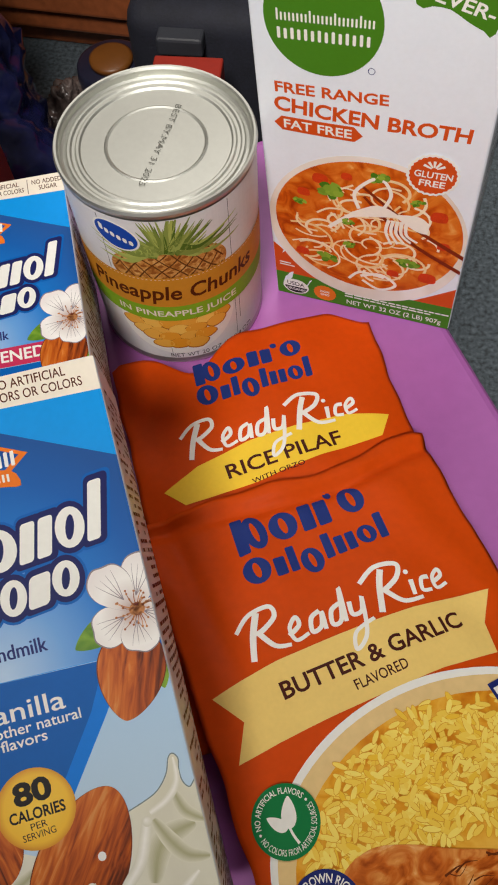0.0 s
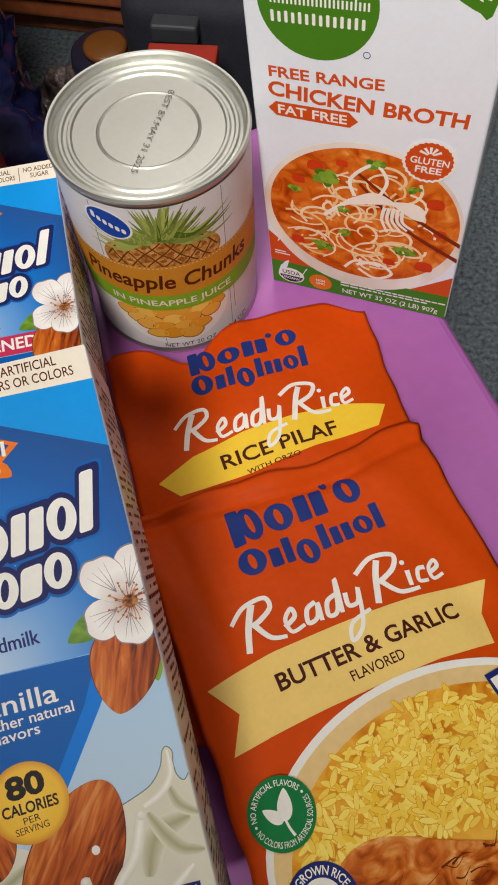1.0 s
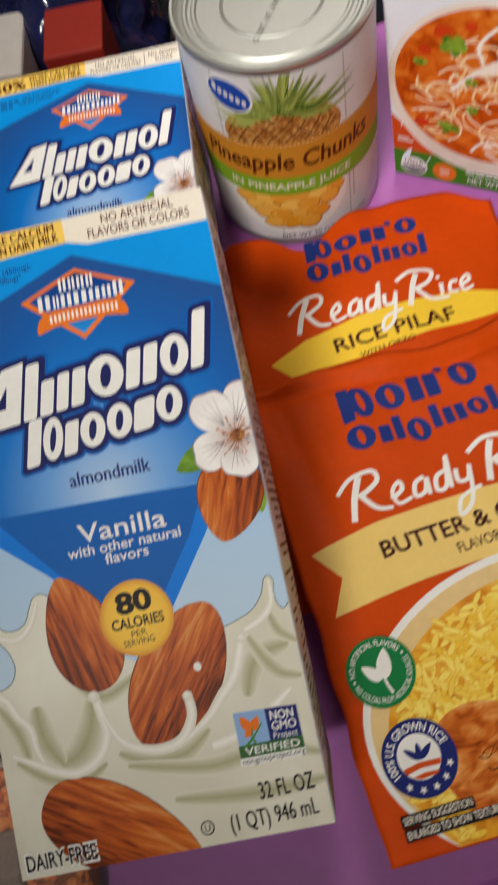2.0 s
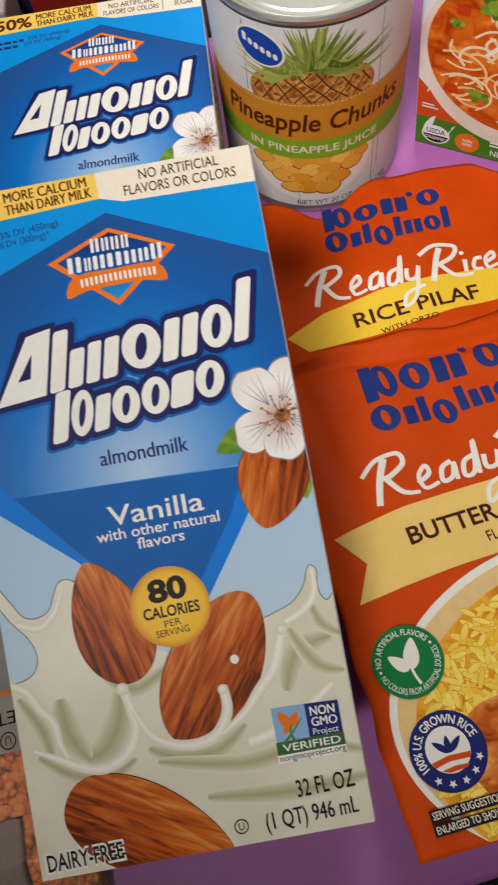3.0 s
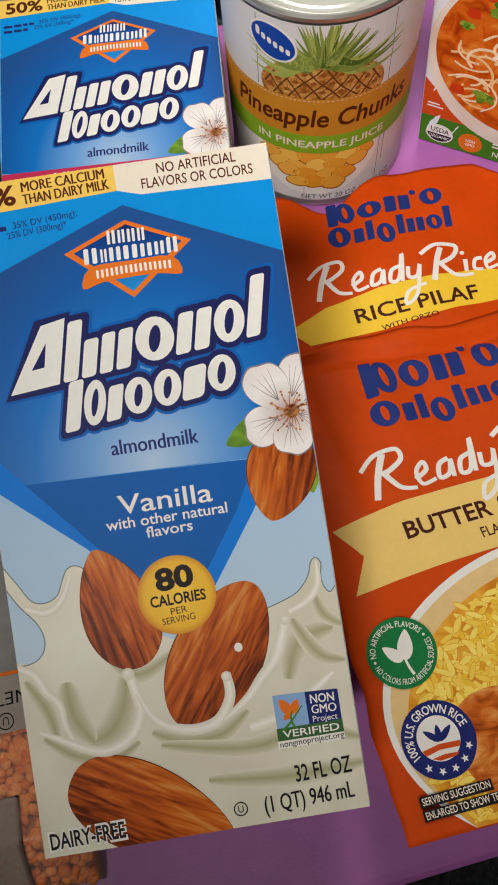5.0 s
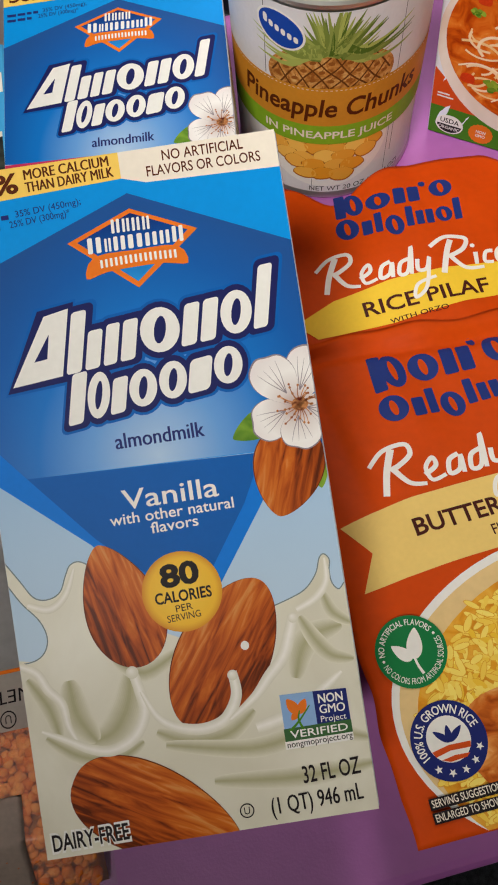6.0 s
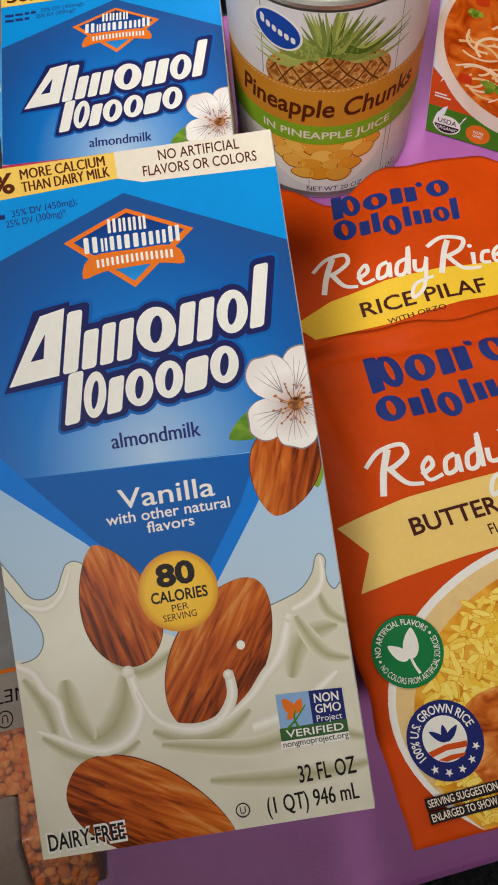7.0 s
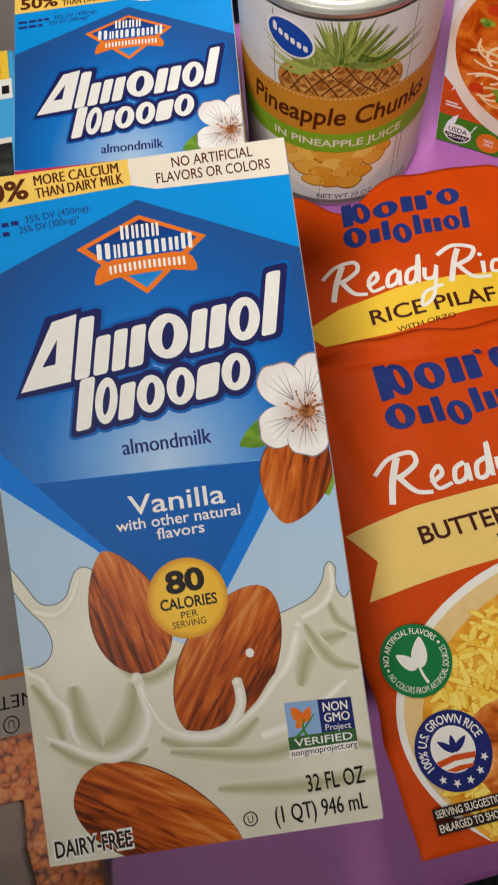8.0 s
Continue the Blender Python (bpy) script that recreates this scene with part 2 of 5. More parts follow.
def lay_on(s):
    """Lays what fill draws on the surface; each line of lettering becomes a part of its own."""
    def lay(name, material, h, fill, label=""):
        bm = bmesh.new()
        if "lettering" in name:
            LINES.append([])
        fill(bm)
        if "lettering" in name:
            for one in LINES.pop():
                s.lay_one(name, one, material, h)
        if bm.verts:
            s.lay(name.replace("lettering", "mark"), bm, material, h, label)
        else:
            bm.free()
    return lay


class Surface:
    """Where a thing's print lies: place(u, v, h) in millimetres gives the local point; step: spacing of cuts on a curved face."""

    def __init__(self, owner, place, step=0.0, bounds=None):
        self.owner, self.place, self.step, self.bounds = owner, place, step, bounds

    def lay(self, name, bm, material, h, label=""):
        if name in LOOSE:
            todo = islands(bm)
            for k, one in enumerate(todo):
                self.lay_one(name, one, material, h + 0.004 * (k % 5), label)
            return None
        return self.lay_one(name, bm, material, h, label)

    def lay_one(self, name, bm, material, h, label=""):
        if self.bounds:
            clip(bm, *self.bounds)
        if not bm.faces:
            bm.free()
            return None
        if self.step:
            for k in (0, 1):
                lo, hi = min(v.co[k] for v in bm.verts), max(v.co[k] for v in bm.verts)
                x = math.floor(lo / self.step) * self.step + self.step
                while x < hi:
                    co, no = [0, 0, 0], [0, 0, 0]
                    co[k], no[k] = x, 1
                    bmesh.ops.bisect_plane(bm, geom=bm.verts[:] + bm.edges[:] + bm.faces[:], plane_co=co, plane_no=no)
                    x += self.step
        bm.normal_update()
        bmesh.ops.triangulate(bm, faces=[f for f in bm.faces if len(f.verts) > 4])
        for v in bm.verts:
            v.co = self.place(v.co.x, v.co.y, (h + v.co.z) * 0.5)
        me = bpy.data.meshes.new(name)
        bm.to_mesh(me)
        bm.free()
        ob = new(name, me)
        me.materials.append(material)
        ob.parent = self.owner
        return tagged(ob, label, kind="stuff" if name in MANY else "")


def ink(name, r, g, b, rough=0.45, vary=0.03, coat=0.0, scale=60.0):
    return mat(name, srgb(r, g, b), rough, vary=vary, coat=coat, scale=scale, gloss=0.1)


def shade_ink(name, stops, axis, lo, hi, rough=0.36, vary=0.0):
    """Printed colour gradient along a local axis, from lo to hi in metres."""
    m = bpy.data.materials.new(name)
    m.use_nodes = True
    nt = m.node_tree
    bs = nt.nodes["Principled BSDF"]
    bs.inputs["Roughness"].default_value = rough
    bs.inputs["Specular IOR Level"].default_value = 0.08
    tc, sep, rng, ramp = (nt.nodes.new(k) for k in ("ShaderNodeTexCoord", "ShaderNodeSeparateXYZ", "ShaderNodeMapRange", "ShaderNodeValToRGB"))
    nt.links.new(tc.outputs["Object"], sep.inputs[0])
    nt.links.new(sep.outputs[axis], rng.inputs["Value"])
    rng.inputs["From Min"].default_value, rng.inputs["From Max"].default_value = lo, hi
    nt.links.new(rng.outputs["Result"], ramp.inputs["Fac"])
    els = ramp.color_ramp.elements
    while len(els) < len(stops):
        els.new(0.5)
    for e, (p, c) in zip(els, stops):
        e.position, e.color = p, (*srgb(*c), 1)
    nt.links.new(ramp.outputs["Color"], bs.inputs["Base Color"])
    return m


def radial_ink(name, stops, cu, cv, ru, rv, rough=0.36):
    """Printed colour gradient outwards from a point of the artwork, in millimetres."""
    m = bpy.data.materials.new(name)
    m.use_nodes = True
    nt = m.node_tree
    bs = nt.nodes["Principled BSDF"]
    bs.inputs["Roughness"].default_value = rough
    bs.inputs["Specular IOR Level"].default_value = 0.1
    tc, mp, ln, ramp = (nt.nodes.new(k) for k in ("ShaderNodeTexCoord", "ShaderNodeMapping", "ShaderNodeVectorMath", "ShaderNodeValToRGB"))
    mp.vector_type = "TEXTURE"
    mp.inputs["Location"].default_value = (cu * MM, cv * MM, 0)
    mp.inputs["Scale"].default_value = (ru * MM, rv * MM, 1000)
    ln.operation = "LENGTH"
    nt.links.new(tc.outputs["Object"], mp.inputs["Vector"])
    nt.links.new(mp.outputs[0], ln.inputs[0])
    nt.links.new(ln.outputs["Value"], ramp.inputs["Fac"])
    els = ramp.color_ramp.elements
    while len(els) < len(stops):
        els.new(0.5)
    for e, (p, c) in zip(els, stops):
        e.position, e.color = p, (*srgb(*c), 1)
    nt.links.new(ramp.outputs["Color"], bs.inputs["Base Color"])
    return m


def island_ink(name, a, b, rough=0.4, each=False):
    """Each separate scrap takes its own tint between a and b."""
    m = bpy.data.materials.new(name)
    m.use_nodes = True
    nt = m.node_tree
    bs = nt.nodes["Principled BSDF"]
    bs.inputs["Roughness"].default_value = rough
    bs.inputs["Specular IOR Level"].default_value = 0.08
    geo, mix = nt.nodes.new("ShaderNodeNewGeometry"), nt.nodes.new("ShaderNodeMixRGB")
    mix.inputs[1].default_value, mix.inputs[2].default_value = (*srgb(*a), 1), (*srgb(*b), 1)
    if each:
        info = nt.nodes.new("ShaderNodeObjectInfo")
        nt.links.new(info.outputs["Random"], mix.inputs["Fac"])
    else:
        nt.links.new(geo.outputs["Random Per Island"], mix.inputs["Fac"])
    nt.links.new(mix.outputs[0], bs.inputs["Base Color"])
    return m


def mottled_ink(name, stops, scale, stretch=(1, 1, 1), distort=1.0, rough=0.36, turn=0.0):
    """Printed photograph of a natural stuff: noise through several tints."""
    m = bpy.data.materials.new(name)
    m.use_nodes = True
    nt = m.node_tree
    bs = nt.nodes["Principled BSDF"]
    bs.inputs["Roughness"].default_value = rough
    bs.inputs["Specular IOR Level"].default_value = 0.08
    tc, mp, no, ramp = (nt.nodes.new(k) for k in ("ShaderNodeTexCoord", "ShaderNodeMapping", "ShaderNodeTexNoise", "ShaderNodeValToRGB"))
    mp.inputs["Scale"].default_value = stretch
    mp.inputs["Rotation"].default_value = (0, 0, radians(turn))
    no.inputs["Scale"].default_value, no.inputs["Detail"].default_value, no.inputs["Distortion"].default_value = scale, 5, distort
    nt.links.new(tc.outputs["Object"], mp.inputs["Vector"])
    nt.links.new(mp.outputs[0], no.inputs["Vector"])
    nt.links.new(no.outputs["Fac"], ramp.inputs["Fac"])
    els = ramp.color_ramp.elements
    while len(els) < len(stops):
        els.new(0.5)
    for e, (p, c) in zip(els, stops):
        e.position, e.color = p, (*srgb(*c), 1)
    nt.links.new(ramp.outputs["Color"], bs.inputs["Base Color"])
    return m


INK_WHITE = ink("ink_white", 240, 238, 232)
INK_CREAM = ink("ink_cream", 238, 228, 212)
INK_BLACK = ink("ink_black", 34, 28, 30)
INK_NAVY = ink("ink_navy", 32, 42, 110)
INK_DEEP = ink("ink_deep_navy", 26, 32, 92)
INK_BRIGHT = ink("ink_bright_blue", 0, 122, 222)
INK_TRI = ink("ink_triangle_blue", 0, 94, 178)
INK_YELLOW = ink("ink_yellow", 244, 200, 62)
INK_GOLD = ink("ink_stripe_gold", 246, 205, 98)
INK_ORANGE = ink("ink_orange", 232, 118, 30)
INK_MAGENTA = ink("ink_magenta", 196, 48, 88)
INK_GREEN = ink("ink_green", 72, 128, 30)
INK_BADGE = ink("ink_badge_green", 24, 122, 66)
INK_RED = ink("ink_brick_red", 210, 80, 26)
INK_BROWN = ink("ink_brown", 88, 38, 14)
INK_LEAF = mottled_ink("ink_leaf", [(0.3, (70, 120, 30)), (0.7, (150, 185, 60))], 120, (1, 1, 1), 0.5)
INK_PISTIL = mottled_ink("ink_pistil", [(0.3, (110, 40, 30)), (0.7, (220, 150, 90))], 500)
INK_ALMOND_DARK = ink("ink_almond_shade", 104, 46, 16, vary=0.1)
INK_SPLASH = mottled_ink("ink_milk", [(0.3, (216, 211, 190)), (0.5, (228, 224, 206)), (0.7, (237, 234, 219))], 26, (1, 0.6, 1), 0.8)
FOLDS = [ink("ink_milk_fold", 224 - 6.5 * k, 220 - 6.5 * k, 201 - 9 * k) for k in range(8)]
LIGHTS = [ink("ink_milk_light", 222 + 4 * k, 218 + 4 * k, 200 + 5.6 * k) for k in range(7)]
SPLASH_EDGE = ink("ink_splash_edge", 120, 134, 140)
INK_PALE = shade_ink("ink_pale_blue", [(0.0, (196, 218, 236)), (1.0, (160, 196, 230))], 1, 0.05, 0.11)
INK_PANEL = radial_ink("ink_panel_blue", [(0.0, (176, 204, 234)), (0.3, (104, 160, 222)), (0.55, (14, 116, 202)), (0.8, (20, 92, 172)), (1.0, (32, 82, 150))], 48, 108, 62, 72)
INK_BADGE_YELLOW = radial_ink("ink_badge_yellow", [(0.0, (250, 206, 66)), (0.8, (244, 190, 44)), (1.0, (214, 140, 24))], 49, 69.0, 11.6, 11.6)
INK_PETAL_EDGE = ink("ink_petal_edge", 140, 128, 134)
INK_PETAL_LIT = radial_ink("ink_petal_print", [(0.0, (176, 140, 132)), (0.3, (222, 212, 208)), (0.6, (244, 240, 236)), (1.0, (232, 224, 222))], 88.9, 116.2, 17, 17)
INK_MARK = shade_ink("ink_mark_field", [(0.0, (40, 150, 226)), (0.5, (16, 84, 168)), (1.0, (18, 42, 104))], 1, 0.158, 0.178)

# ---- milk cartons ----
CW, CH, CT = 95.0, 196.5, 64.0


def brand_blocks(bm, u, v, grow, lift, slant, plan, gap):
    """A row of plain slanted shapes: (kind, width, height)."""
    x = 0.0
    for kind, w, h in plan:
        y = lift * x
        if kind == "bar":
            block(bm, u + x - grow, v + y - grow, w + 2 * grow, h + 2 * grow, slant, 0.22, lift)
        elif kind == "oval":
            oval(bm, u + x + w / 2 + slant * h / 2, v + y + lift * w / 2 + h / 2, w / 2 + grow, h / 2 + grow, -12, 24)
        elif kind == "slit":
            oval(bm, u + x + w / 2 + slant * h / 2, v + y + lift * w / 2 + h / 2, w * 0.15, h * 0.31, -14, 14)
        elif kind == "wedge":
            poly(bm, [(u + x - grow, v + y - grow), (u + x + w + grow, v + y + lift * w - grow), (u + x + w + slant * h + grow, v + y + lift * w + h + grow), (u + x + w * 0.5 + slant * h - grow, v + y + h + grow)])
        x += w + gap


FIRST = [("wedge", 14.5, 19), ("bar", 4.4, 17.5), ("bar", 4.3, 11), ("bar", 3.9, 11.6), ("bar", 4.3, 11.6), ("oval", 11.4, 13), ("bar", 4.5, 12), ("bar", 4.5, 12), ("oval", 9.0, 12.6), ("bar", 4.2, 18.0)]
SECOND = [("bar", 4.4, 14.6), ("oval", 6.4, 13.4), ("bar", 4.4, 10.2), ("oval", 8.0, 10.8), ("oval", 8.0, 10.8), ("bar", 6.6, 9.6), ("oval", 8.2, 10.8)]


def slits(plan):
    return [("slit" if kind == "oval" else "gap", w, h) for kind, w, h in plan]


def blossom(s, cu, cv, h):
    """Five broad petals of unequal length round a dark eye, each with a fine grey edge."""
    for k, (turn, r, wide) in enumerate(((338, 12.5, 0.9), (68, 17.0, 0.66), (203, 14.2, 0.78), (272, 12.8, 0.86), (122, 16.8, 0.72))):
        d = Vector((math.cos(radians(turn)), math.sin(radians(turn))))
        n = Vector((-d.y, d.x)) * wide
        for grow, material, z in ((1.03, INK_PETAL_EDGE, 0.0), (1.0, INK_PETAL_LIT, 0.008)):
            bm = bmesh.new()
            pts = [Vector((cu, cv)) + d * (r * x * grow) + n * (r * y * grow) for x, y in ((0.03, -0.1), (0.45, -0.5), (0.8, -0.46), (0.93, -0.16), (1.0, 0.1), (0.84, 0.44), (0.5, 0.48), (0.03, 0.1))]
            poly(bm, [(q.x, q.y) for q in smooth(pts, 4)])
            s.lay("printed_petal", bm, material, h + 0.02 * k + z, "printed white almond blossom" if k == 0 else "")
        bm = bmesh.new()
        for a in (-0.22, -0.08, 0.06, 0.2):
            stroke(bm, [Vector((cu, cv)) + d * (r * 0.25), Vector((cu, cv)) + d * (r * 0.55) + n * (r * a * 0.8), Vector((cu, cv)) + d * (r * 0.8) + n * (r * a * 1.3)], 0.28, 0.05, n=4)
        s.lay("petal_vein", bm, INK_PETAL_EDGE, h + 0.02 * k + 0.012)
    bm = bmesh.new()
    rng = random.Random(7)
    oval(bm, cu + 1, cv, 2.4, 2.0, 0, 16)
    for k in range(30):
        a, q = rng.uniform(0, 6.283), rng.uniform(3.0, 7.2)
        stroke(bm, [(cu + 1, cv), (cu + 1 + 0.6 * q * math.cos(a + 0.1), cv + 0.6 * q * math.sin(a + 0.1)), (cu + 1 + q * math.cos(a), cv + q * math.sin(a))], 0.34, 0.16, n=3)
        oval(bm, cu + 1 + q * math.cos(a), cv + q * math.sin(a), 0.38, 0.38, 0, 6)
    s.lay("printed_stamen", bm, INK_PISTIL, h + 0.14)


def almond_ink(u0, v0, u1, v1, w):
    """Printed almond skin: fine streaks along its length, darker towards one flank and the blunt end."""
    m = bpy.data.materials.new("ink_almond")
    m.use_nodes = True
    nt = m.node_tree
    bs = nt.nodes["Principled BSDF"]
    bs.inputs["Roughness"].default_value = 0.36
    bs.inputs["Specular IOR Level"].default_value = 0.08
    tc, mp, sep, no, st = (nt.nodes.new(k) for k in ("ShaderNodeTexCoord", "ShaderNodeMapping", "ShaderNodeSeparateXYZ", "ShaderNodeTexNoise", "ShaderNodeMapping"))
    mp.vector_type = "TEXTURE"
    mp.inputs["Location"].default_value = (u0 * MM, v0 * MM, 0)
    mp.inputs["Rotation"].default_value = (0, 0, math.atan2(v1 - v0, u1 - u0))
    nt.links.new(tc.outputs["Object"], mp.inputs["Vector"])
    nt.links.new(mp.outputs[0], sep.inputs[0])
    st.inputs["Scale"].default_value = (0.13, 1.0, 1.0)
    nt.links.new(mp.outputs[0], st.inputs["Vector"])
    nt.links.new(st.outputs[0], no.inputs["Vector"])
    no.inputs["Scale"].default_value, no.inputs["Detail"].default_value, no.inputs["Distortion"].default_value = 520, 5, 0.7
    across, along = nt.nodes.new("ShaderNodeMapRange"), nt.nodes.new("ShaderNodeMapRange")
    flank = 1 if u1 > u0 else -1
    across.inputs["From Min"].default_value, across.inputs["From Max"].default_value = -flank * w / 2 * MM, flank * w / 2 * MM
    across.inputs["To Min"].default_value, across.inputs["To Max"].default_value = -0.16, 0.15
    along.inputs["From Min"].default_value, along.inputs["From Max"].default_value = 0, math.hypot(u1 - u0, v1 - v0) * MM
    along.inputs["To Min"].default_value, along.inputs["To Max"].default_value = -0.1, 0.08
    nt.links.new(sep.outputs[1], across.inputs["Value"])
    nt.links.new(sep.outputs[0], along.inputs["Value"])
    a1, a2, ramp = nt.nodes.new("ShaderNodeMath"), nt.nodes.new("ShaderNodeMath"), nt.nodes.new("ShaderNodeValToRGB")
    nt.links.new(no.outputs["Fac"], a1.inputs[0])
    nt.links.new(across.outputs[0], a1.inputs[1])
    nt.links.new(a1.outputs[0], a2.inputs[0])
    nt.links.new(along.outputs[0], a2.inputs[1])
    nt.links.new(a2.outputs[0], ramp.inputs["Fac"])
    els = ramp.color_ramp.elements
    for p, c in ((0.38, (148, 62, 14)), (0.5, (184, 84, 20)), (0.64, (206, 108, 32))):
        els.new(p).color = (*srgb(*c), 1)
    els[0].position, els[0].color = 0.26, (*srgb(92, 36, 8), 1)
    els[-1].position, els[-1].color = 0.76, (*srgb(216, 140, 70), 1)
    nt.links.new(ramp.outputs["Color"], bs.inputs["Base Color"])
    return m


def almond(s, u0, v0, u1, v1, w, h, blunt=0.82, full=0.62):
    """Printed almond with a dark rim."""
    bm = bmesh.new()
    drop(bm, u0, v0, u1, v1, w + 0.7, 56, blunt, 0.0, full)
    s.lay("almond_rim", bm, INK_ALMOND_DARK, h - 0.02)
    bm = bmesh.new()
    drop(bm, u0, v0, u1, v1, w, 56, blunt, 0.0, full)
    s.lay("printed_almond", bm, almond_ink(u0, v0, u1, v1, w), h, "printed brown almond")


def carton_body(owner, place, w, h, t, material, bulge):
    """A filled brick carton: slightly bellied faces, soft edges, a flat folded top."""
    bm = bmesh.new()
    box(bm, 0, 0, 0, w, h, t)
    bmesh.ops.bevel(bm, geom=bm.edges[:], offset=1.2, segments=3, affect="EDGES", profile=0.5)
    bmesh.ops.subdivide_edges(bm, edges=[e for e in bm.edges if e.calc_length() > 20], cuts=7, use_grid_fill=True)
    for v in bm.verts:
        u, y, z = v.co
        side = math.sin(math.pi * min(max(y / h, 0), 1)) * math.sin(math.pi * min(max(z / t, 0), 1))
        if u < 0.5:
            u -= bulge * side
        elif u > w - 0.5:
            u += bulge * side
        v.co = place(u, y, z - t)
    return part("body", bm, material, owner, smooth=False)


def milk_carton(m, label, sweet):
    c = thing("milk_carton", m, label, "carton", "almond milk cartons")

    def place(u, v, h):
        return Vector((u, v, CT + h)) * MM
    carton_body(c, place, CW, CH, CT, WHITECARD, 1.5)
    s = Surface(c, place, 0, (0.4, 0.4, CW - 0.4, CH - 0.4))

    lay = lay_on(s)
    lay("printed_ground", BLUE, 0.05, lambda b: rect(b, 0, 100, CW, CH))
    lay("printed_panel", INK_PANEL, 0.10, lambda b: poly(b, [(0, 165), (50, 184), (CW, 163.5), (CW, 103), (76, 105), (10, 107), (0, 108)]))
    lay("printed_pale_ground", INK_PALE, 0.10, lambda b: poly(b, [(0, 0), (CW, 0), (CW, 103), (76, 104.8), (10, 106.8), (0, 108)]))
    lay("gold_stripe", INK_GOLD, 0.15, lambda b: poly(b, [(0, 186.5), (49, 188.4), (49, CH), (0, CH)]), "gold stripe with dark lettering")
    lay("cream_stripe", INK_CREAM, 0.15, lambda b: poly(b, [(49, 188.4), (56, 186.3), (CW, 185.2), (CW, CH), (49, CH)]), "cream stripe with dark lettering")

    def stripe_text(b):
        words(b, "50%", (3, 188.6), (19.5, 188.9), 5.4, 0.03)
        words(b, "MORE CALCIUM", (21.5, 192.1), (46, 192.6), 2.9, 0.03)
        words(b, "THAN DAIRY MILK", (21.5, 188.4), (47, 189.3), 2.9, 0.03)
        if sweet:
            words(b, "NO ARTIFICIAL", (61.5, 191.9), (85, 191.9), 2.9, 0.01)
            words(b, "FLAVORS OR COLORS", (56.5, 187.9), (89.5, 187.7), 2.9, 0.01)
        else:
            words(b, "NO ARTIFICIAL", (54, 191.9), (74, 191.7), 2.5, 0.01)
            words(b, "FLAVORS OR COLORS", (51.5, 188.4), (76, 188.0), 2.5, 0.01)
            words(b, "NO ADDED", (80, 191.5), (94, 191.3), 2.5, 0.01)
            words(b, "SUGAR", (83, 188.0), (91.5, 187.8), 2.5, 0.01)
            rect(b, 77.8, 186.6, 78.1, 194.6)
    lay("stripe_lettering", INK_BROWN, 0.20, stripe_text)

    def note_rows(b):
        for k in range(2):
            x = 2.0
            while x < 15 - k * 2:
                w = min(2 + 3 * ((x * 7.3) % 1), 16.5 - k * 2 - x)
                rect(b, x, 180.9 - 2.7 * k + 0.04 * x, x + w, 182.2 - 2.7 * k + 0.04 * x)
                x += w + 0.7
    lay("fine_print", INK_NAVY, 0.16, note_rows)
    lay("note_lettering", INK_NAVY, 0.16, lambda b: (words(b, "35% DV (450mg);", (17.5, 181.7), (36.5, 182.8), 1.9, 0.004), words(b, "25% DV (300mg)*", (15.5, 178.9), (33, 180.0), 1.9, 0.004)))
    # maker's mark: diamond with a ribbon, drawn as plain shapes
    lay("mark_border", INK_ORANGE, 0.15, lambda b: poly(b, [(31, 172), (50, 179.5), (68.5, 171), (49.5, 156.5)]))
    lay("mark_field", INK_MARK, 0.20, lambda b: poly(b, [(33.8, 171.8), (50, 178.2), (65.7, 171), (49.6, 158.3)]))
    lay("mark_bar", INK_WHITE, 0.25, lambda b: [block(b, u + e * w, v, 0.34 * w, h * 0.92, 0.05, 0.3, -0.01) for e in (0.0, 0.58) for u, v, w, h in ((44, 173, 2.6, 4.4), (47.2, 173, 2.2, 4.2), (50, 172.9, 2.4, 4.2), (53, 172.8, 2.2, 4.2), (36.5, 168, 4.2, 5), (41.4, 168, 2, 4.2), (44, 168, 3.6, 4.4), (48.2, 168, 4.4, 4.4), (53.2, 168, 3.6, 4.2), (57.4, 168, 3, 4.2), (61, 168, 3.4, 5))])
    lay("mark_ribbon", INK_ORANGE, 0.25, lambda b: poly(b, smooth([(35, 161), (38, 167), (50, 167.4), (62, 167), (64.5, 161.5), (58, 162.4), (50, 162.6), (41, 162.2)], 3)))
    lay("ribbon_bar", INK_WHITE, 0.30, lambda b: [block(b, 39.5 + 1.42 * k, 163.5 + 0.35 * math.sin(k * 0.22), 0.72, 2.4, 0.02, 0.25) for k in range(16)])
    # product name as plain shapes
    for grow, material, h in ((2.5, INK_TRI, 0.13), (1.7, INK_DEEP, 0.17), (0.0, INK_WHITE, 0.25)):
        lay("name_outline" if grow else "name_shape", material, h, lambda b: brand_blocks(b, 9.8, 133.2, grow, 0.092, 0.22, FIRST, 1.05))
        lay("name_outline" if grow else "name_shape", material, h + 0.02, lambda b: brand_blocks(b, 23.8, 120.0, grow, 0.115, 0.22, SECOND, 0.75))
    lay("name_slit", INK_DEEP, 0.31, lambda b: (brand_blocks(b, 9.8, 133.2, 0, 0.092, 0.22, slits(FIRST), 1.05), brand_blocks(b, 23.8, 120.0, 0, 0.115, 0.22, slits(SECOND), 0.75),
                                                poly(b, [(16.8, 139.6), (20.6, 140.0), (22.0, 147.0)])))
    lay("lettering", INK_NAVY, 0.16, lambda b: words(b, "almondmilk", (36.3, 111.6), (61.8, 111.6), 4.3, 0.02))
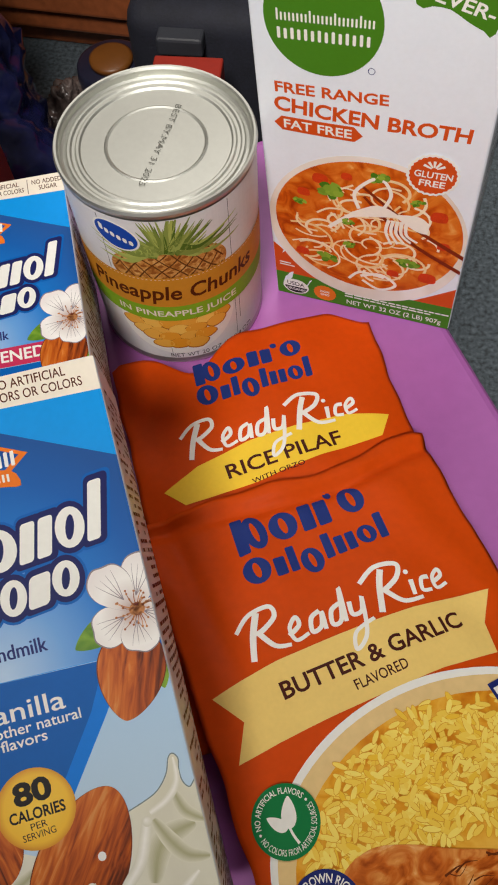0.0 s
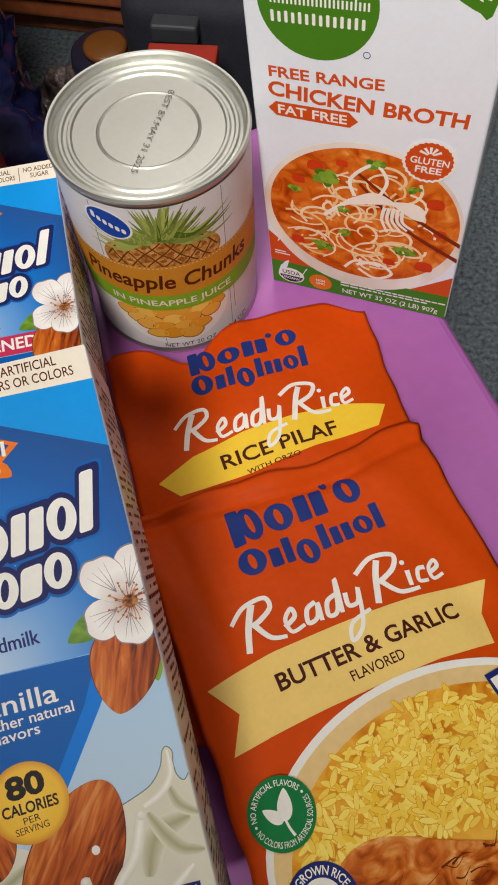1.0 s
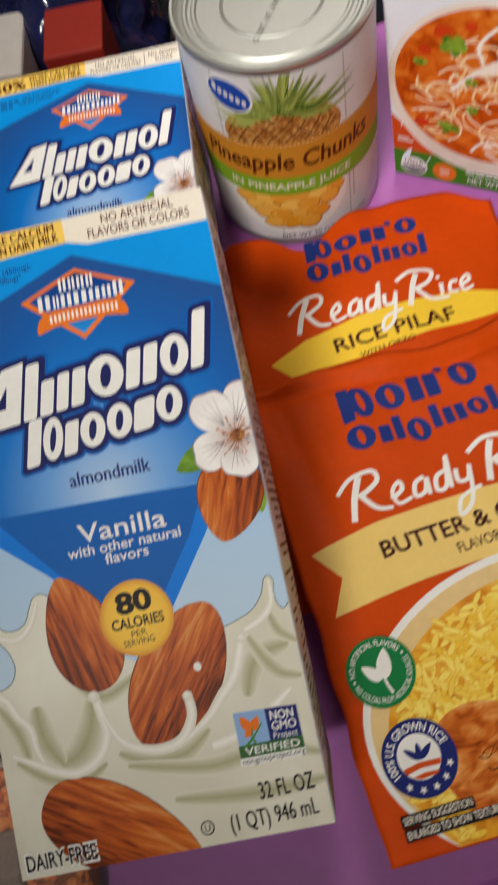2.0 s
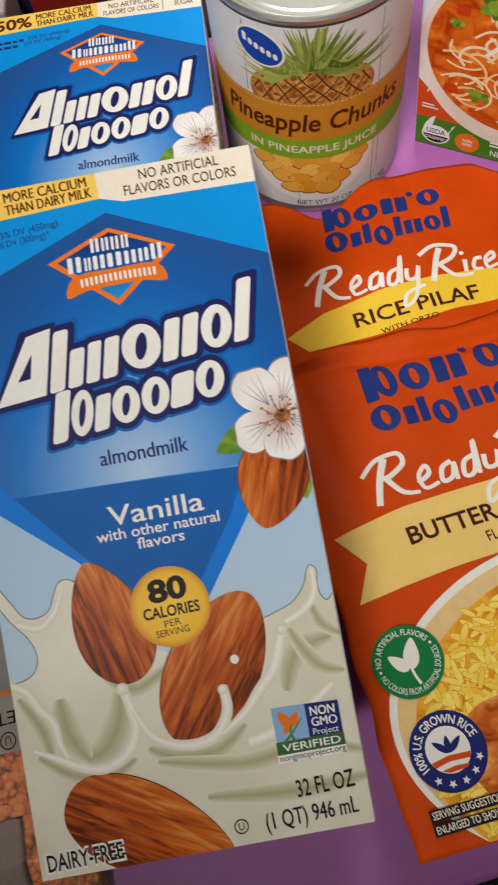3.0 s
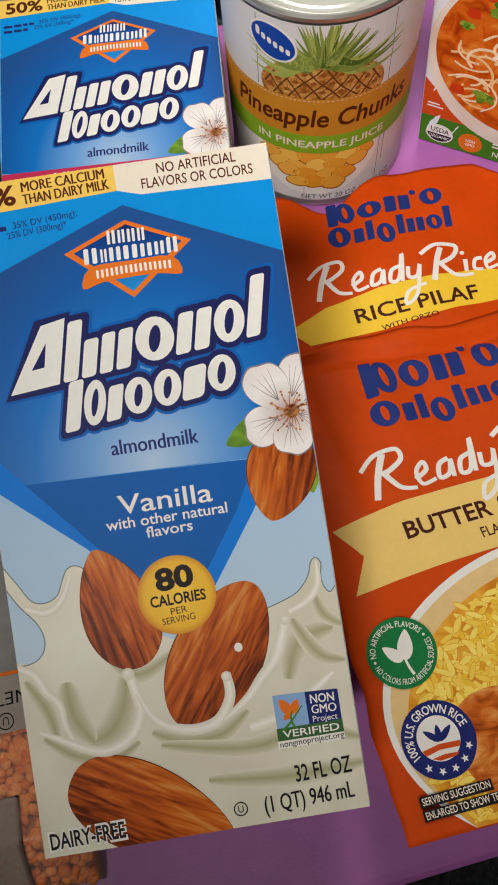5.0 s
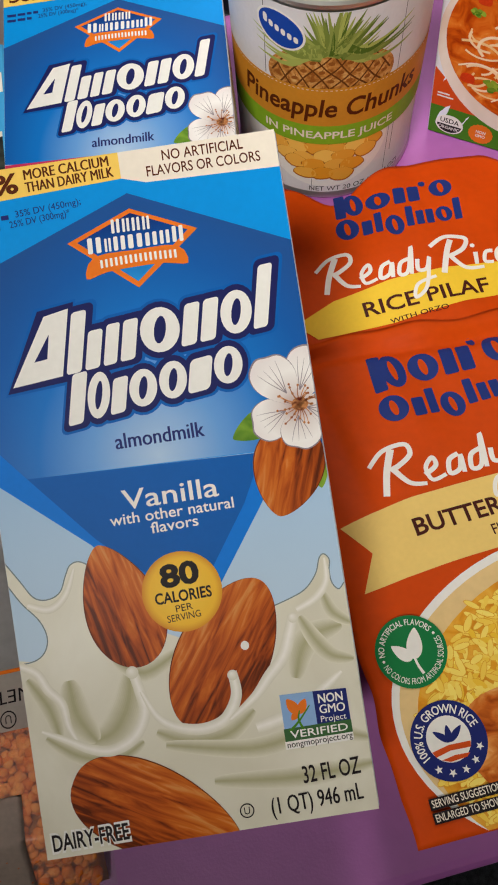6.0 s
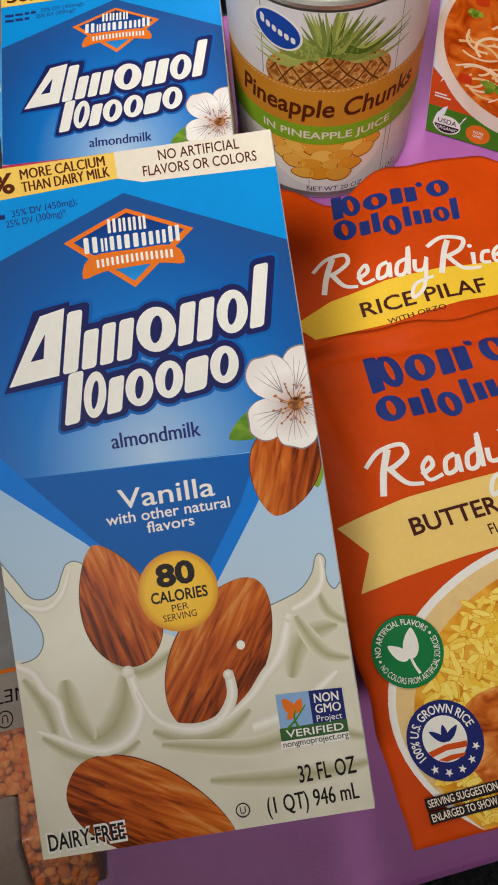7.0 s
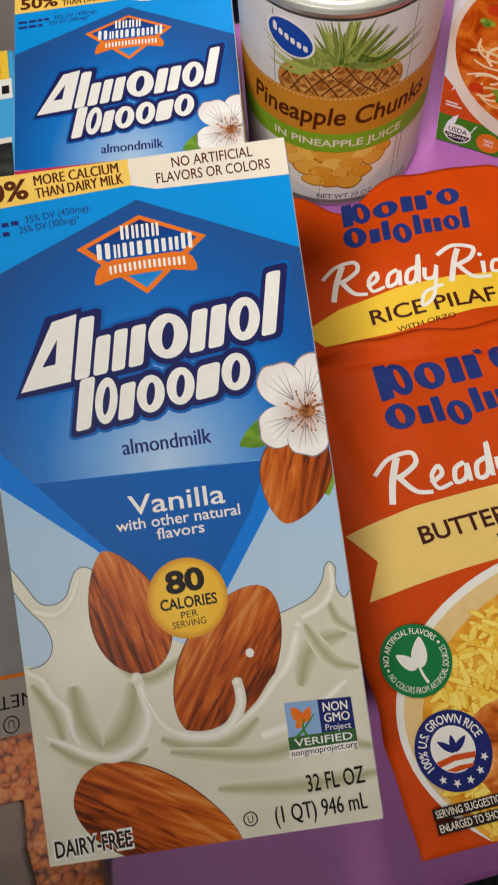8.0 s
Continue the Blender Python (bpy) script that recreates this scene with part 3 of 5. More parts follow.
    if sweet:
        lay("bright_band", INK_BRIGHT, 0.15, lambda b: poly(b, [(0, 119), (0, 107.5), (25, 86), (46, 64), (56, 64), (74, 89), (84, 104), (77, 104.6), (10, 107)]))
        lay("triangle_panel", INK_TRI, 0.20, lambda b: poly(b, [(10, 107), (77, 104.6), (70, 91), (56, 71), (51, 65), (27, 87)]))

        def flavour(b):
            words(b, "Vanilla", (35.7, 94.3), (63.3, 94.2), 5.4, 0.008)
            words(b, "with other natural", (31.5, 90.2), (67.0, 90.3), 3.0, 0.01)
            words(b, "flavors", (42.7, 86.5), (56.3, 86.8), 3.0, 0.01)
        lay("flavour_lettering", INK_WHITE, 0.25, flavour)
        splash = [(-2, -2), (97, -2), (97, 58), (96.6, 66), (94.6, 64.6), (92.8, 63), (91.2, 65), (90.9, 68.4), (91.4, 71.6), (90.1, 73.4), (88.6, 72.4), (87, 68.3), (83.4, 64.4), (78.3, 62.3), (70, 60), (55, 54), (40, 60), (30, 74), (22.6, 81), (18.8, 81.3), (16.8, 78.4), (14.6, 74), (10.8, 72.4), (7, 73.6), (3.6, 79), (-2, 88), (-2, 82), (3, 73), (7.6, 67), (9.2, 62), (8, 58), (4.6, 55.8), (-2, 55.4), (-2, 40)]
        lay("printed_milk_splash", INK_SPLASH, 0.20, lambda b: poly(b, smooth(splash, 4)), "printed milk splash")
        lay("splash_edge", SPLASH_EDGE, 0.205, lambda b: (stroke(b, splash[3:15], 0.35), stroke(b, splash[17:26], 0.35), stroke(b, splash[26:33], 0.35)))

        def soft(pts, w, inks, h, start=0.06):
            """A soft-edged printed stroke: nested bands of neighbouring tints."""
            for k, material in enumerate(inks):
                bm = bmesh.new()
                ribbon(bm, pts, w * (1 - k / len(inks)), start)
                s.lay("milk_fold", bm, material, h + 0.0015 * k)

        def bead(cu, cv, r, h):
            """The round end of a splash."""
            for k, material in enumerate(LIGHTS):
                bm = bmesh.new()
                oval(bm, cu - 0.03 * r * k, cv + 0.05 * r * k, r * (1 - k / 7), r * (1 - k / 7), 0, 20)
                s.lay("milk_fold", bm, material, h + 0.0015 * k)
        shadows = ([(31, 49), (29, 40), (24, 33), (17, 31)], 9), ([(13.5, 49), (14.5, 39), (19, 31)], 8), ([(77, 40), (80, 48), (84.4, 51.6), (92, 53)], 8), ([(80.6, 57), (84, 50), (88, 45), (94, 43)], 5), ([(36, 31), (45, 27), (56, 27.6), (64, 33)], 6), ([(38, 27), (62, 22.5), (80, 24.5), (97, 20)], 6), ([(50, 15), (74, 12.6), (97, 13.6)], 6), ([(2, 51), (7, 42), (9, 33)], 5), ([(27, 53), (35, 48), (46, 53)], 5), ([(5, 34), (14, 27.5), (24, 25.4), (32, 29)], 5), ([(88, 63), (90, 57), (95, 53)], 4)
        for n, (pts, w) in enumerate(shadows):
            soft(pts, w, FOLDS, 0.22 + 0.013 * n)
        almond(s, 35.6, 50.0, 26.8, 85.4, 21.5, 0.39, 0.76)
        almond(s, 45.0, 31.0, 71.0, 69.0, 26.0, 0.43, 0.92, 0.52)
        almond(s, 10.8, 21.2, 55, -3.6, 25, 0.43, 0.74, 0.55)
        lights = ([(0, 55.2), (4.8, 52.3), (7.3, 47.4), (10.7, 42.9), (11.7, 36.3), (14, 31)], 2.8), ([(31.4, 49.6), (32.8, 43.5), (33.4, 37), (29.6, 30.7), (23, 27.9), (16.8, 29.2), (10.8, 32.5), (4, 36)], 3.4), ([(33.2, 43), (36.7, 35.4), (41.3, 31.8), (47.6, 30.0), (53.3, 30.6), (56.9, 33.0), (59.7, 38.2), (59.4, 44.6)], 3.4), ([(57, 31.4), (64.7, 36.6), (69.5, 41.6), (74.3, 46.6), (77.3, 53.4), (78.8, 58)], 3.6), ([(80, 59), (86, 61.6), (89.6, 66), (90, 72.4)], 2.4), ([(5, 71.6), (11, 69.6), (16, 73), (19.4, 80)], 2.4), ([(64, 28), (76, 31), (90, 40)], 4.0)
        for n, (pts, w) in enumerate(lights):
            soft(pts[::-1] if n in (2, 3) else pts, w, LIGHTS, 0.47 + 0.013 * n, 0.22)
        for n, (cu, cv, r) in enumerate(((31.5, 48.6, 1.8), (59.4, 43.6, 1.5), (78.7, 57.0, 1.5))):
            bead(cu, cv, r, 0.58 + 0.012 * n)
        lay("calorie_badge", INK_BADGE_YELLOW, 0.45, lambda b: oval(b, 48.8, 69.0, 11.4, 11.4, 0, 40), "round yellow badge")

        def badge(b):
            words(b, "80", (43.2, 70.8), (54.4, 71.2), 5.9, 0.04)
            words(b, "CALORIES", (40.9, 66.3), (57.1, 66.5), 3.0, 0.025)
            words(b, "PER", (46.4, 63.4), (51.2, 63.7), 1.9)
            words(b, "SERVING", (43.6, 60.8), (53.2, 61.3), 1.9)
        lay("badge_lettering", INK_BLACK, 0.50, badge)
        almond(s, 88.2, 112, 79.4, 85.8, 20.0, 0.30)
        lay("droplet", INK_WHITE, 0.6, lambda b: oval(b, 64.1, 51.3, 1.2, 1.3, 0, 14))
        # certification panel
        lay("seal_ground", ink("ink_seal_sky", 140, 176, 220), 0.60, lambda b: poly(b, [(71.6, 36), (81, 35.7), (81, 25.2), (71.6, 25.2)]), "small certification seal")
        lay("seal_navy", INK_NAVY, 0.60, lambda b: poly(b, [(81, 35.7), (90.5, 35.2), (90.5, 25.2), (81, 25.2)]))
        lay("seal_green", ink("ink_seal_green", 58, 100, 56), 0.62, lambda b: rect(b, 71.4, 22.8, 90.6, 26.4))
        lay("seal_base", INK_WHITE, 0.61, lambda b: rect(b, 71.2, 20.6, 90.6, 22.8))

        def wings(b):
            drop(b, 76.2, 30, 73.4, 34.6, 3)
            drop(b, 76.4, 30, 78.6, 34, 2.6)
            drop(b, 76, 30.5, 74, 28.6, 2)
        lay("seal_wing", INK_ORANGE, 0.64, wings)
        lay("seal_blade", INK_GREEN, 0.65, lambda b: (stroke(b, [(73, 25.5), (76, 28), (79.6, 32)], 0.9, 0.3), stroke(b, [(77, 25.5), (76, 28.5), (76.6, 31)], 0.8, 0.3)))

        def seal_text(b):
            words(b, "NON", (82.2, 32.2), (89.2, 32), 2.4, 0.02)
            words(b, "GMO", (82.2, 29.2), (89.4, 29), 2.4, 0.02)
            words(b, "Project", (82.2, 26.8), (89.4, 26.7), 1.7)
            words(b, "VERIFIED", (73, 23.6), (89.4, 23.5), 2.0, 0.01)
        lay("seal_lettering", INK_WHITE, 0.67, seal_text)

        def quantity(b):
            words(b, "32 FL OZ", (74.8, 10.7), (91.2, 11.2), 4.6, 0.012)
            words(b, "(1 QT) 946 mL", (64.8, 3.3), (90.8, 4.0), 4.6, 0.012)
            words(b, "DAIRY-FREE", (2.6, 2.6), (24.2, 3.0), 4.4, 0.02)
            words(b, "nongmoproject.org", (71.8, 21.0), (90.4, 21.2), 1.7, 0.01)
        lay("quantity_lettering", INK_BLACK, 0.66, quantity)
        lay("halo_lettering", INK_WHITE, 0.60, lambda b: words(b, "DAIRY-FREE", (2.1, 2.2), (24.7, 2.6), 5.1, 0.06))
        lay("ring_mark", INK_BLACK, 0.66, lambda b: ([stroke(b, [(57.8 + 1.9 * math.cos(a / 8 * 3.1416), 5.6 + 1.9 * math.sin(a / 8 * 3.1416)) for a in range(17)], 0.35, n=1)], words(b, "U", (57, 4.6), (58.6, 4.6), 2.0)))
    else:
        lay("flavour_band", INK_MAGENTA, 0.20, lambda b: rect(b, 0, 98.2, 79, 107.5), "magenta band with white lettering")
        lay("flavour_lettering", INK_WHITE, 0.25, lambda b: words(b, "UNSWEETENED", (22, 100.4), (76.5, 100.8), 5.2, 0.02))
        lay("lower_panel", INK_TRI, 0.12, lambda b: poly(b, [(0, 60), (70, 60), (76, 98), (0, 98)]))
        almond(s, 88.2, 112, 79.4, 85.8, 20.0, 0.30)
    lay("printed_leaf", INK_LEAF, 0.27, lambda b: (drop(b, 86, 116, 69.5, 109.5, 8.5), drop(b, 92, 104, 92.5, 92, 6)), "printed green leaf")
    blossom(s, 88.9, 116.6, 0.34)
    # small print on the side panel
    side = Surface(c, lambda u, v, h: Vector((CW + 1.45 * math.sin(math.pi * u / CT) * math.sin(math.pi * v / CH) + 0.1 + h, v, u)) * MM, 6.0, (2, 2, CT - 1.6, CH - 4))
    bm = bmesh.new()
    rng = random.Random(3)
    v = 8.0
    while v < CH - 10:
        u = 4.0
        while u < CT - 6:
            w = rng.uniform(2, 8)
            if rng.random() < 0.65:
                rect(bm, u, v, min(u + w, CT - 3), v + 1.2)
            u += w + 1
        v += 2.9
    side.lay("side_small_print", bm, INK_BROWN, 0.08)
    bm = bmesh.new()
    rect(bm, 2, 2, CT - 2, 12)
    side.lay("side_foot_band", bm, ink("ink_olive", 150, 150, 60), 0.06)
    return c


MILK_A = Matrix.Translation((-0.0546, -0.0455, 0.0858)) @ pose(0, 0, 0, 18.1, 1.0, 26.72) @ Matrix.Translation((0, 0, -CT * MM))
MILK_B = pose(-0.1335, 0.083, 0.0012, 4.2, 0, 23.4)
milk_carton(MILK_A, "blue vanilla almond milk carton lying propped on another carton", True)
milk_carton(MILK_B, "blue unsweetened almond milk carton lying on the purple lid", False)

# ---- broth carton ----
BW, BH, BT = 94.5, 200.0, 62.0
BROTH = pose(-0.0202, 0.3039, 0.0008, 0, 0, -5.39)
broth = thing("broth_carton", BROTH, "white chicken broth carton standing on the purple lid", "carton")


def broth_place(u, v, h):
    k = min(max(v / 130.0, 0), 1)
    k = k * k * (3 - 2 * k)
    belly = 1.8 * math.sin(math.pi * min(max(u / BW, 0), 1)) * math.sin(math.pi * min(max(v / BH, 0), 1))
    return Vector((u - 0.068 * v, -h - (belly if h > -1 else 0), max(v + (u - 47) * 0.065 * k, 0))) * MM


carton_body(broth, broth_place, BW, BH, BT, WHITECARD, 2.2)
bs_ = Surface(broth, broth_place, 5.0, (0.5, 0.5, BW - 0.5, BH - 0.5))
INK_SOUP = mottled_ink("ink_soup", [(0.3, (160, 54, 8)), (0.45, (206, 92, 18)), (0.6, (224, 124, 40)), (0.74, (240, 176, 96))], 90, (1, 1, 1), 1.2)
INK_NOODLE = island_ink("ink_noodle", (238, 196, 130), (248, 232, 204))
INK_NOODLE_WHITE = ink("ink_noodle_white", 246, 238, 228)
INK_TOMATO = ink("ink_tomato", 204, 62, 22, vary=0.15, scale=200)
INK_HERB = island_ink("ink_herb", (66, 118, 26), (150, 180, 60))
INK_CHOP = ink("ink_chopsticks", 128, 44, 14, vary=0.15)
INK_BOWL = mottled_ink("ink_bowl", [(0.3, (222, 206, 190)), (0.7, (246, 240, 234))], 22)


lay = lay_on(bs_)
lay("green_foot_band", INK_GREEN, 0.08, lambda b: rect(b, 0, 0, BW, 18.5), "green band round the foot")
lay("red_corner", INK_RED, 0.08, lambda b: (poly(b, [(0, 18.5), (24, 18.5), (0, 42)]), poly(b, [(74, 18.5), (BW, 18.5), (BW, 34)])))
lay("printed_bowl", INK_BOWL, 0.16, lambda b: oval(b, 47.5, 60, 47.5, 48.5, 0, 64), "printed bowl of noodle soup")
lay("printed_soup", INK_SOUP, 0.24, lambda b: oval(b, 48, 63, 44.5, 42.5, 0, 60))


def inside(u, v, cu, cv, ru, rv):
    return ((u - cu) / ru) ** 2 + ((v - cv) / rv) ** 2 < 1


def noodles(b):
    rng = random.Random(11)
    made = 0
    while made < 62:
        u, v = rng.uniform(8, 80), rng.uniform(24, 98)
        if not inside(u, v, 42, 62, 34, 34):
            continue
        a, r = rng.uniform(0, 6.28), rng.uniform(5, 14)
        n, sweep = 5, rng.uniform(1.2, 3.6)
        pts = [(u + r * math.cos(a + sweep * k / n), v + 0.75 * r * math.sin(a + sweep * k / n)) for k in range(n + 1)]
        if all(inside(x, y, 47, 63, 42, 40) for x, y in pts):
            stroke(b, pts, rng.uniform(0.8, 1.5), z=0.002 * made, n=4)
            made += 1


lay("printed_noodle", INK_NOODLE, 0.32, noodles)
lay("printed_chopstick", INK_CHOP, 0.50, lambda b: (stroke(b, [(45, 92), (70, 71), (96, 55)], 1.4, 2.4), stroke(b, [(46, 86), (68, 62), (96, 45)], 1.4, 2.4)))


def white_noodles(b):
    for k in range(9):
        stroke(b, [(30 + k, 62 + k * 1.1), (40 + k * 0.6, 72 + k * 0.6), (55, 76 + 0.6 * k), (70, 78 - 0.9 * k), (76, 74 - 0.6 * k)], 2.0, 1.6, z=0.003 * k)
    for k in range(5):
        stroke(b, [(58 + 2 * k, 74), (57 + 2.4 * k, 66), (60 + 3 * k, 58 + k)], 1.8, 1.2, z=0.03 + 0.003 * k)
    stroke(b, [(44, 78), (42, 88), (52, 98), (58, 90), (55, 80)], 1.8, 1.6, z=0.06)
    stroke(b, [(46, 30), (56, 34), (64, 28), (56, 22), (47, 27)], 1.9, 1.6, z=0.07)
    stroke(b, [(40, 26), (46, 33), (58, 32)], 1.6, 1.6, z=0.08)


lay("printed_white_noodle", INK_NOODLE_WHITE, 0.56, white_noodles)
lay("printed_tomato", INK_TOMATO, 0.48, lambda b: [poly(b, smooth([(u - w, v - w * 0.7), (u + w, v - w * 0.8), (u + w * 0.9, v + w * 0.7), (u - w * 0.8, v + w * 0.8)], 4)) for u, v, w in ((16, 40, 3), (26, 92, 3.2), (80, 80, 3.4), (79, 38, 3.8), (18, 82, 2.6), (38, 96, 2.2), (62, 37, 2.6), (84, 62, 2.6))])


def herbs(b):
    rng = random.Random(5)
    for cu, cv, r in ((31, 86, 8.5), (52, 98, 6), (70, 87, 4), (69, 47, 6.5), (28, 39, 7), (39, 68, 4), (40, 52, 4), (16, 76, 4)):
        for k in range(15):
            a = rng.uniform(0, 6.28)
            q = rng.uniform(0.2, 0.7) * r
            poly(b, smooth([(cu + q * math.cos(a) + r * 0.32 * rng.uniform(0.6, 1.1) * math.cos(j * 1.05), cv + 0.7 * q * math.sin(a) + r * 0.28 * rng.uniform(0.5, 1.1) * math.sin(j * 1.05)) for j in range(6)], 2))
    for f in b.faces:
        z = rng.uniform(0, 0.02)
        for v in f.verts:
            v.co.z = z


lay("printed_herb", INK_HERB, 0.62, herbs)


def scallop(b, cu, cv, r, n=26):
    poly(b, [(cu + r * (1 + 0.05 * (i % 2)) * math.cos(math.pi * i / n), cv + r * (1 + 0.05 * (i % 2)) * math.sin(math.pi * i / n)) for i in range(2 * n)])


lay("round_badge", INK_WHITE, 0.66, lambda b: scallop(b, 74.5, 103.5, 10.8))
lay("round_badge", INK_RED, 0.72, lambda b: scallop(b, 74.5, 103.5, 9.6), "scalloped orange badge")


def gluten(b):
    words(b, "GLUTEN", (66.6, 102.6), (82.6, 101.6), 3.3, 0.02)
    words(b, "FREE", (69, 97.8), (80, 97.2), 3.3, 0.02)
    for k in range(5):
        a = radians(150 - 30 * k)
        stroke(b, [(74.6 + 1.2 * math.cos(a), 106.6 + 1.2 * math.sin(a)), (74.6 + 5 * math.cos(a), 106.6 + 4.6 * math.sin(a))], 0.7, 1.3, n=2)


lay("badge_lettering", INK_WHITE, 0.78, gluten)
lay("headline_lettering", INK_RED, 0.10, lambda b: (words(b, "FREE RANGE", (8, 134.2), (54, 135.0), 4.6, 0.025), words(b, "CHICKEN BROTH", (7, 125.6), (87, 121.6), 6.4, 0.03)))
lay("headline_tag", INK_RED, 0.10, lambda b: poly(b, [(6.6, 119), (10, 122.6), (40.5, 122.8), (44.4, 118.8), (41, 115.4), (10, 115.6)]))
lay("tag_lettering", INK_WHITE, 0.18, lambda b: words(b, "FAT FREE", (10.8, 117.0), (39.8, 116.9), 4.2, 0.02))
lay("brand_disc", INK_GREEN, 0.10, lambda b: oval(b, 28, 166.8, 22.3, 22.3, 0, 48), "green brand disc with white marks")
lay("brand_mark", INK_WHITE, 0.18, lambda b: [block(b, u, v + 0.1 * u * 0.2, w, h, 0, 0.4) for u, v, w, h in [(10.5 + 1.55 * k, 164.8, 0.75, 3.2 + (1.4 if k in (0, 8, 14, 20) else 0)) for k in range(24)] + [(10.5 + 2.6 * k, 157.6, 1.25, 4.6 - (0.4 if k % 2 else 0)) for k in range(14)]])
lay("register_ring", INK_NAVY, 0.10, lambda b: stroke(b, [(46.6 + 1.3 * math.cos(a / 6 * 3.1416), 149 + 1.3 * math.sin(a / 6 * 3.1416)) for a in range(13)], 0.3, n=1))
lay("green_flag", INK_GREEN, 0.10, lambda b: poly(b, smooth([(60, 196), (60.5, 176.4), (66, 176.2), (72, 175.6), (78, 172), (84, 169), (88, 168.4), (89.5, 196)], 2)), "green flag with white lettering")
lay("flag_lettering", INK_WHITE, 0.18, lambda b: words(b, "EVER-", (66.5, 178.2), (86.5, 172.6), 4.6, 0.02))
lay("foot_seal", INK_WHITE, 0.80, lambda b: [poly(b, [(11, 8.4), (11 + 7.1 * math.cos(radians(a)), 8.4 + 6.0 * math.sin(radians(a))), (11 + 7.1 * math.cos(radians(a + 15)), 8.4 + 6.0 * math.sin(radians(a + 15)))]) for a in range(0, 360, 15)])
lay("foot_seal_half", INK_BLACK, 0.88, lambda b: poly(b, [(4.6, 8)] + [(11 + 6.4 * math.cos(radians(a)), 8.6 + 5.5 * math.sin(radians(a))) for a in range(186, 355, 12)] + [(17.4, 8)]))
lay("foot_seal_lettering", INK_BLACK, 0.88, lambda b: words(b, "USDA", (6.2, 9.2), (15.8, 9.0), 3.0, 0.01))
lay("foot_seal_lettering", INK_WHITE, 0.96, lambda b: words(b, "ORGANIC", (5.6, 5.2), (16.4, 5.0), 2.0, 0.01))
lay("foot_burst", INK_ORANGE, 0.30, lambda b: scallop(b, 27, 7.8, 6.0, 18))
lay("burst_lettering", INK_WHITE, 0.36, lambda b: (words(b, "NON", (24.6, 8.2), (29.4, 8.2), 1.8, 0.02), words(b, "GMO", (24.6, 5.6), (29.4, 5.6), 1.8, 0.02)))


def foot_text(b):
    rng = random.Random(2)
    for k in range(2):
        u = 38.0
        while u < 90 - k * 6:
            w = rng.uniform(1.5, 4.5)
            rect(b, u, 11.4 - 2.0 * k, u + w, 12.4 - 2.0 * k)
            u += w + 0.6
    for k in range(2):
        rect(b, 3.0, 24.5 + 1.8 * k, 11 - 2 * k, 25.4 + 1.8 * k)


lay("foot_lettering", INK_WHITE, 0.36, lambda b: words(b, "NET WT 32 OZ (2 LB) 907g", (39, 3.2), (90, 3.4), 3.6, 0.01))
lay("fine_print", INK_WHITE, 0.36, foot_text)
side = Surface(broth, lambda u, v, h: Vector((BW - 0.068 * v + 2.2 * math.sin(math.pi * u / BT) * math.sin(math.pi * v / BH) + 0.15 + h, u, v + 47 * 0.065 * min(max(v / 130, 0), 1) ** 2 * (3 - 2 * min(v / 130, 1)))) * MM, 6.0, (2, 1, BT - 2, BH - 10))
lay2 = lay_on(side)
lay2("side_foot_band", INK_GREEN, 0.05, lambda b: rect(b, 0, 0, BT, 18.5))


def side_lines(b):
    rng = random.Random(4)
    v = 24.0
    while v < 170:
        stroke(b, [(6, v), (rng.uniform(25, 54), v + 0.2)], 0.9, n=1)
        v += rng.choice((2.4, 2.4, 5.0))
    stroke(b, [(4, 118), (40, 150), (56, 154)], 0.8)


lay2("side_small_print", ink("ink_grey", 120, 128, 130), 0.05, side_lines)

# ---- can ----
CAN_R = 43.5
CAN = pose(-0.0709, 0.2916, 0.0004)
can = thing("pineapple_can", CAN, "tin can of pineapple chunks with a paper label", "can")


def ring_profile():
    pts = [(0.0, 0.0035)] + [(0.030, 0.0035), (0.040, 0.003), (0.0405, 0.0005), (0.0420, 0.0), (0.0434, 0.0008), (0.0434, 0.0026), (0.0426, 0.0036), (0.0426, 0.1088)]
    pts += [(0.0434, 0.1098), (0.04365, 0.1116), (0.0430, 0.1128), (0.0420, 0.1127), (0.0413, 0.1118), (0.0411, 0.1090), (0.0400, 0.1084), (0.0388, 0.1086), (0.0380, 0.1093), (0.0370, 0.1093), (0.0362, 0.1086),
            (0.0350, 0.1086), (0.0342, 0.1092), (0.0332, 0.1092), (0.0324, 0.1085), (0.0224, 0.1086), (0.0216, 0.1090), (0.0208, 0.1086), (0.0, 0.1087)]
    return pts


def can_shell(profile):
    seg, bm = 144, bmesh.new()
    rings = []
    for r, z in profile:
        if r == 0.0:
            rings.append([bm.verts.new((0, 0, z))])
        else:
            rings.append([bm.verts.new((r * math.cos(2 * math.pi * i / seg), r * math.sin(2 * math.pi * i / seg), z)) for i in range(seg)])
    for a, b in zip(rings, rings[1:]):
        for i in range(seg):
            j = (i + 1) % seg
            if len(a) == 1:
                bm.faces.new((a[0], b[j], b[i]))
            elif len(b) == 1:
                bm.faces.new((a[i], a[j], b[0]))
            else:
                bm.faces.new((a[i], a[j], b[j], b[i]))
    return bm


SPLIT = 9  # where the side wall ends and the lid begins
part("body", can_shell(ring_profile()[:SPLIT + 1]), TIN, can, "pale tin side wall", smooth=True)
part("lid", can_shell(ring_profile()[SPLIT:]), TIN, can, "pale beaded tin lid")
FACE = radians(-67.8)


def can_place(u, v, h):
    a, r = FACE + u / 43.3, 43.0 + h
    return Vector((r * math.cos(a), r * math.sin(a), v)) * MM


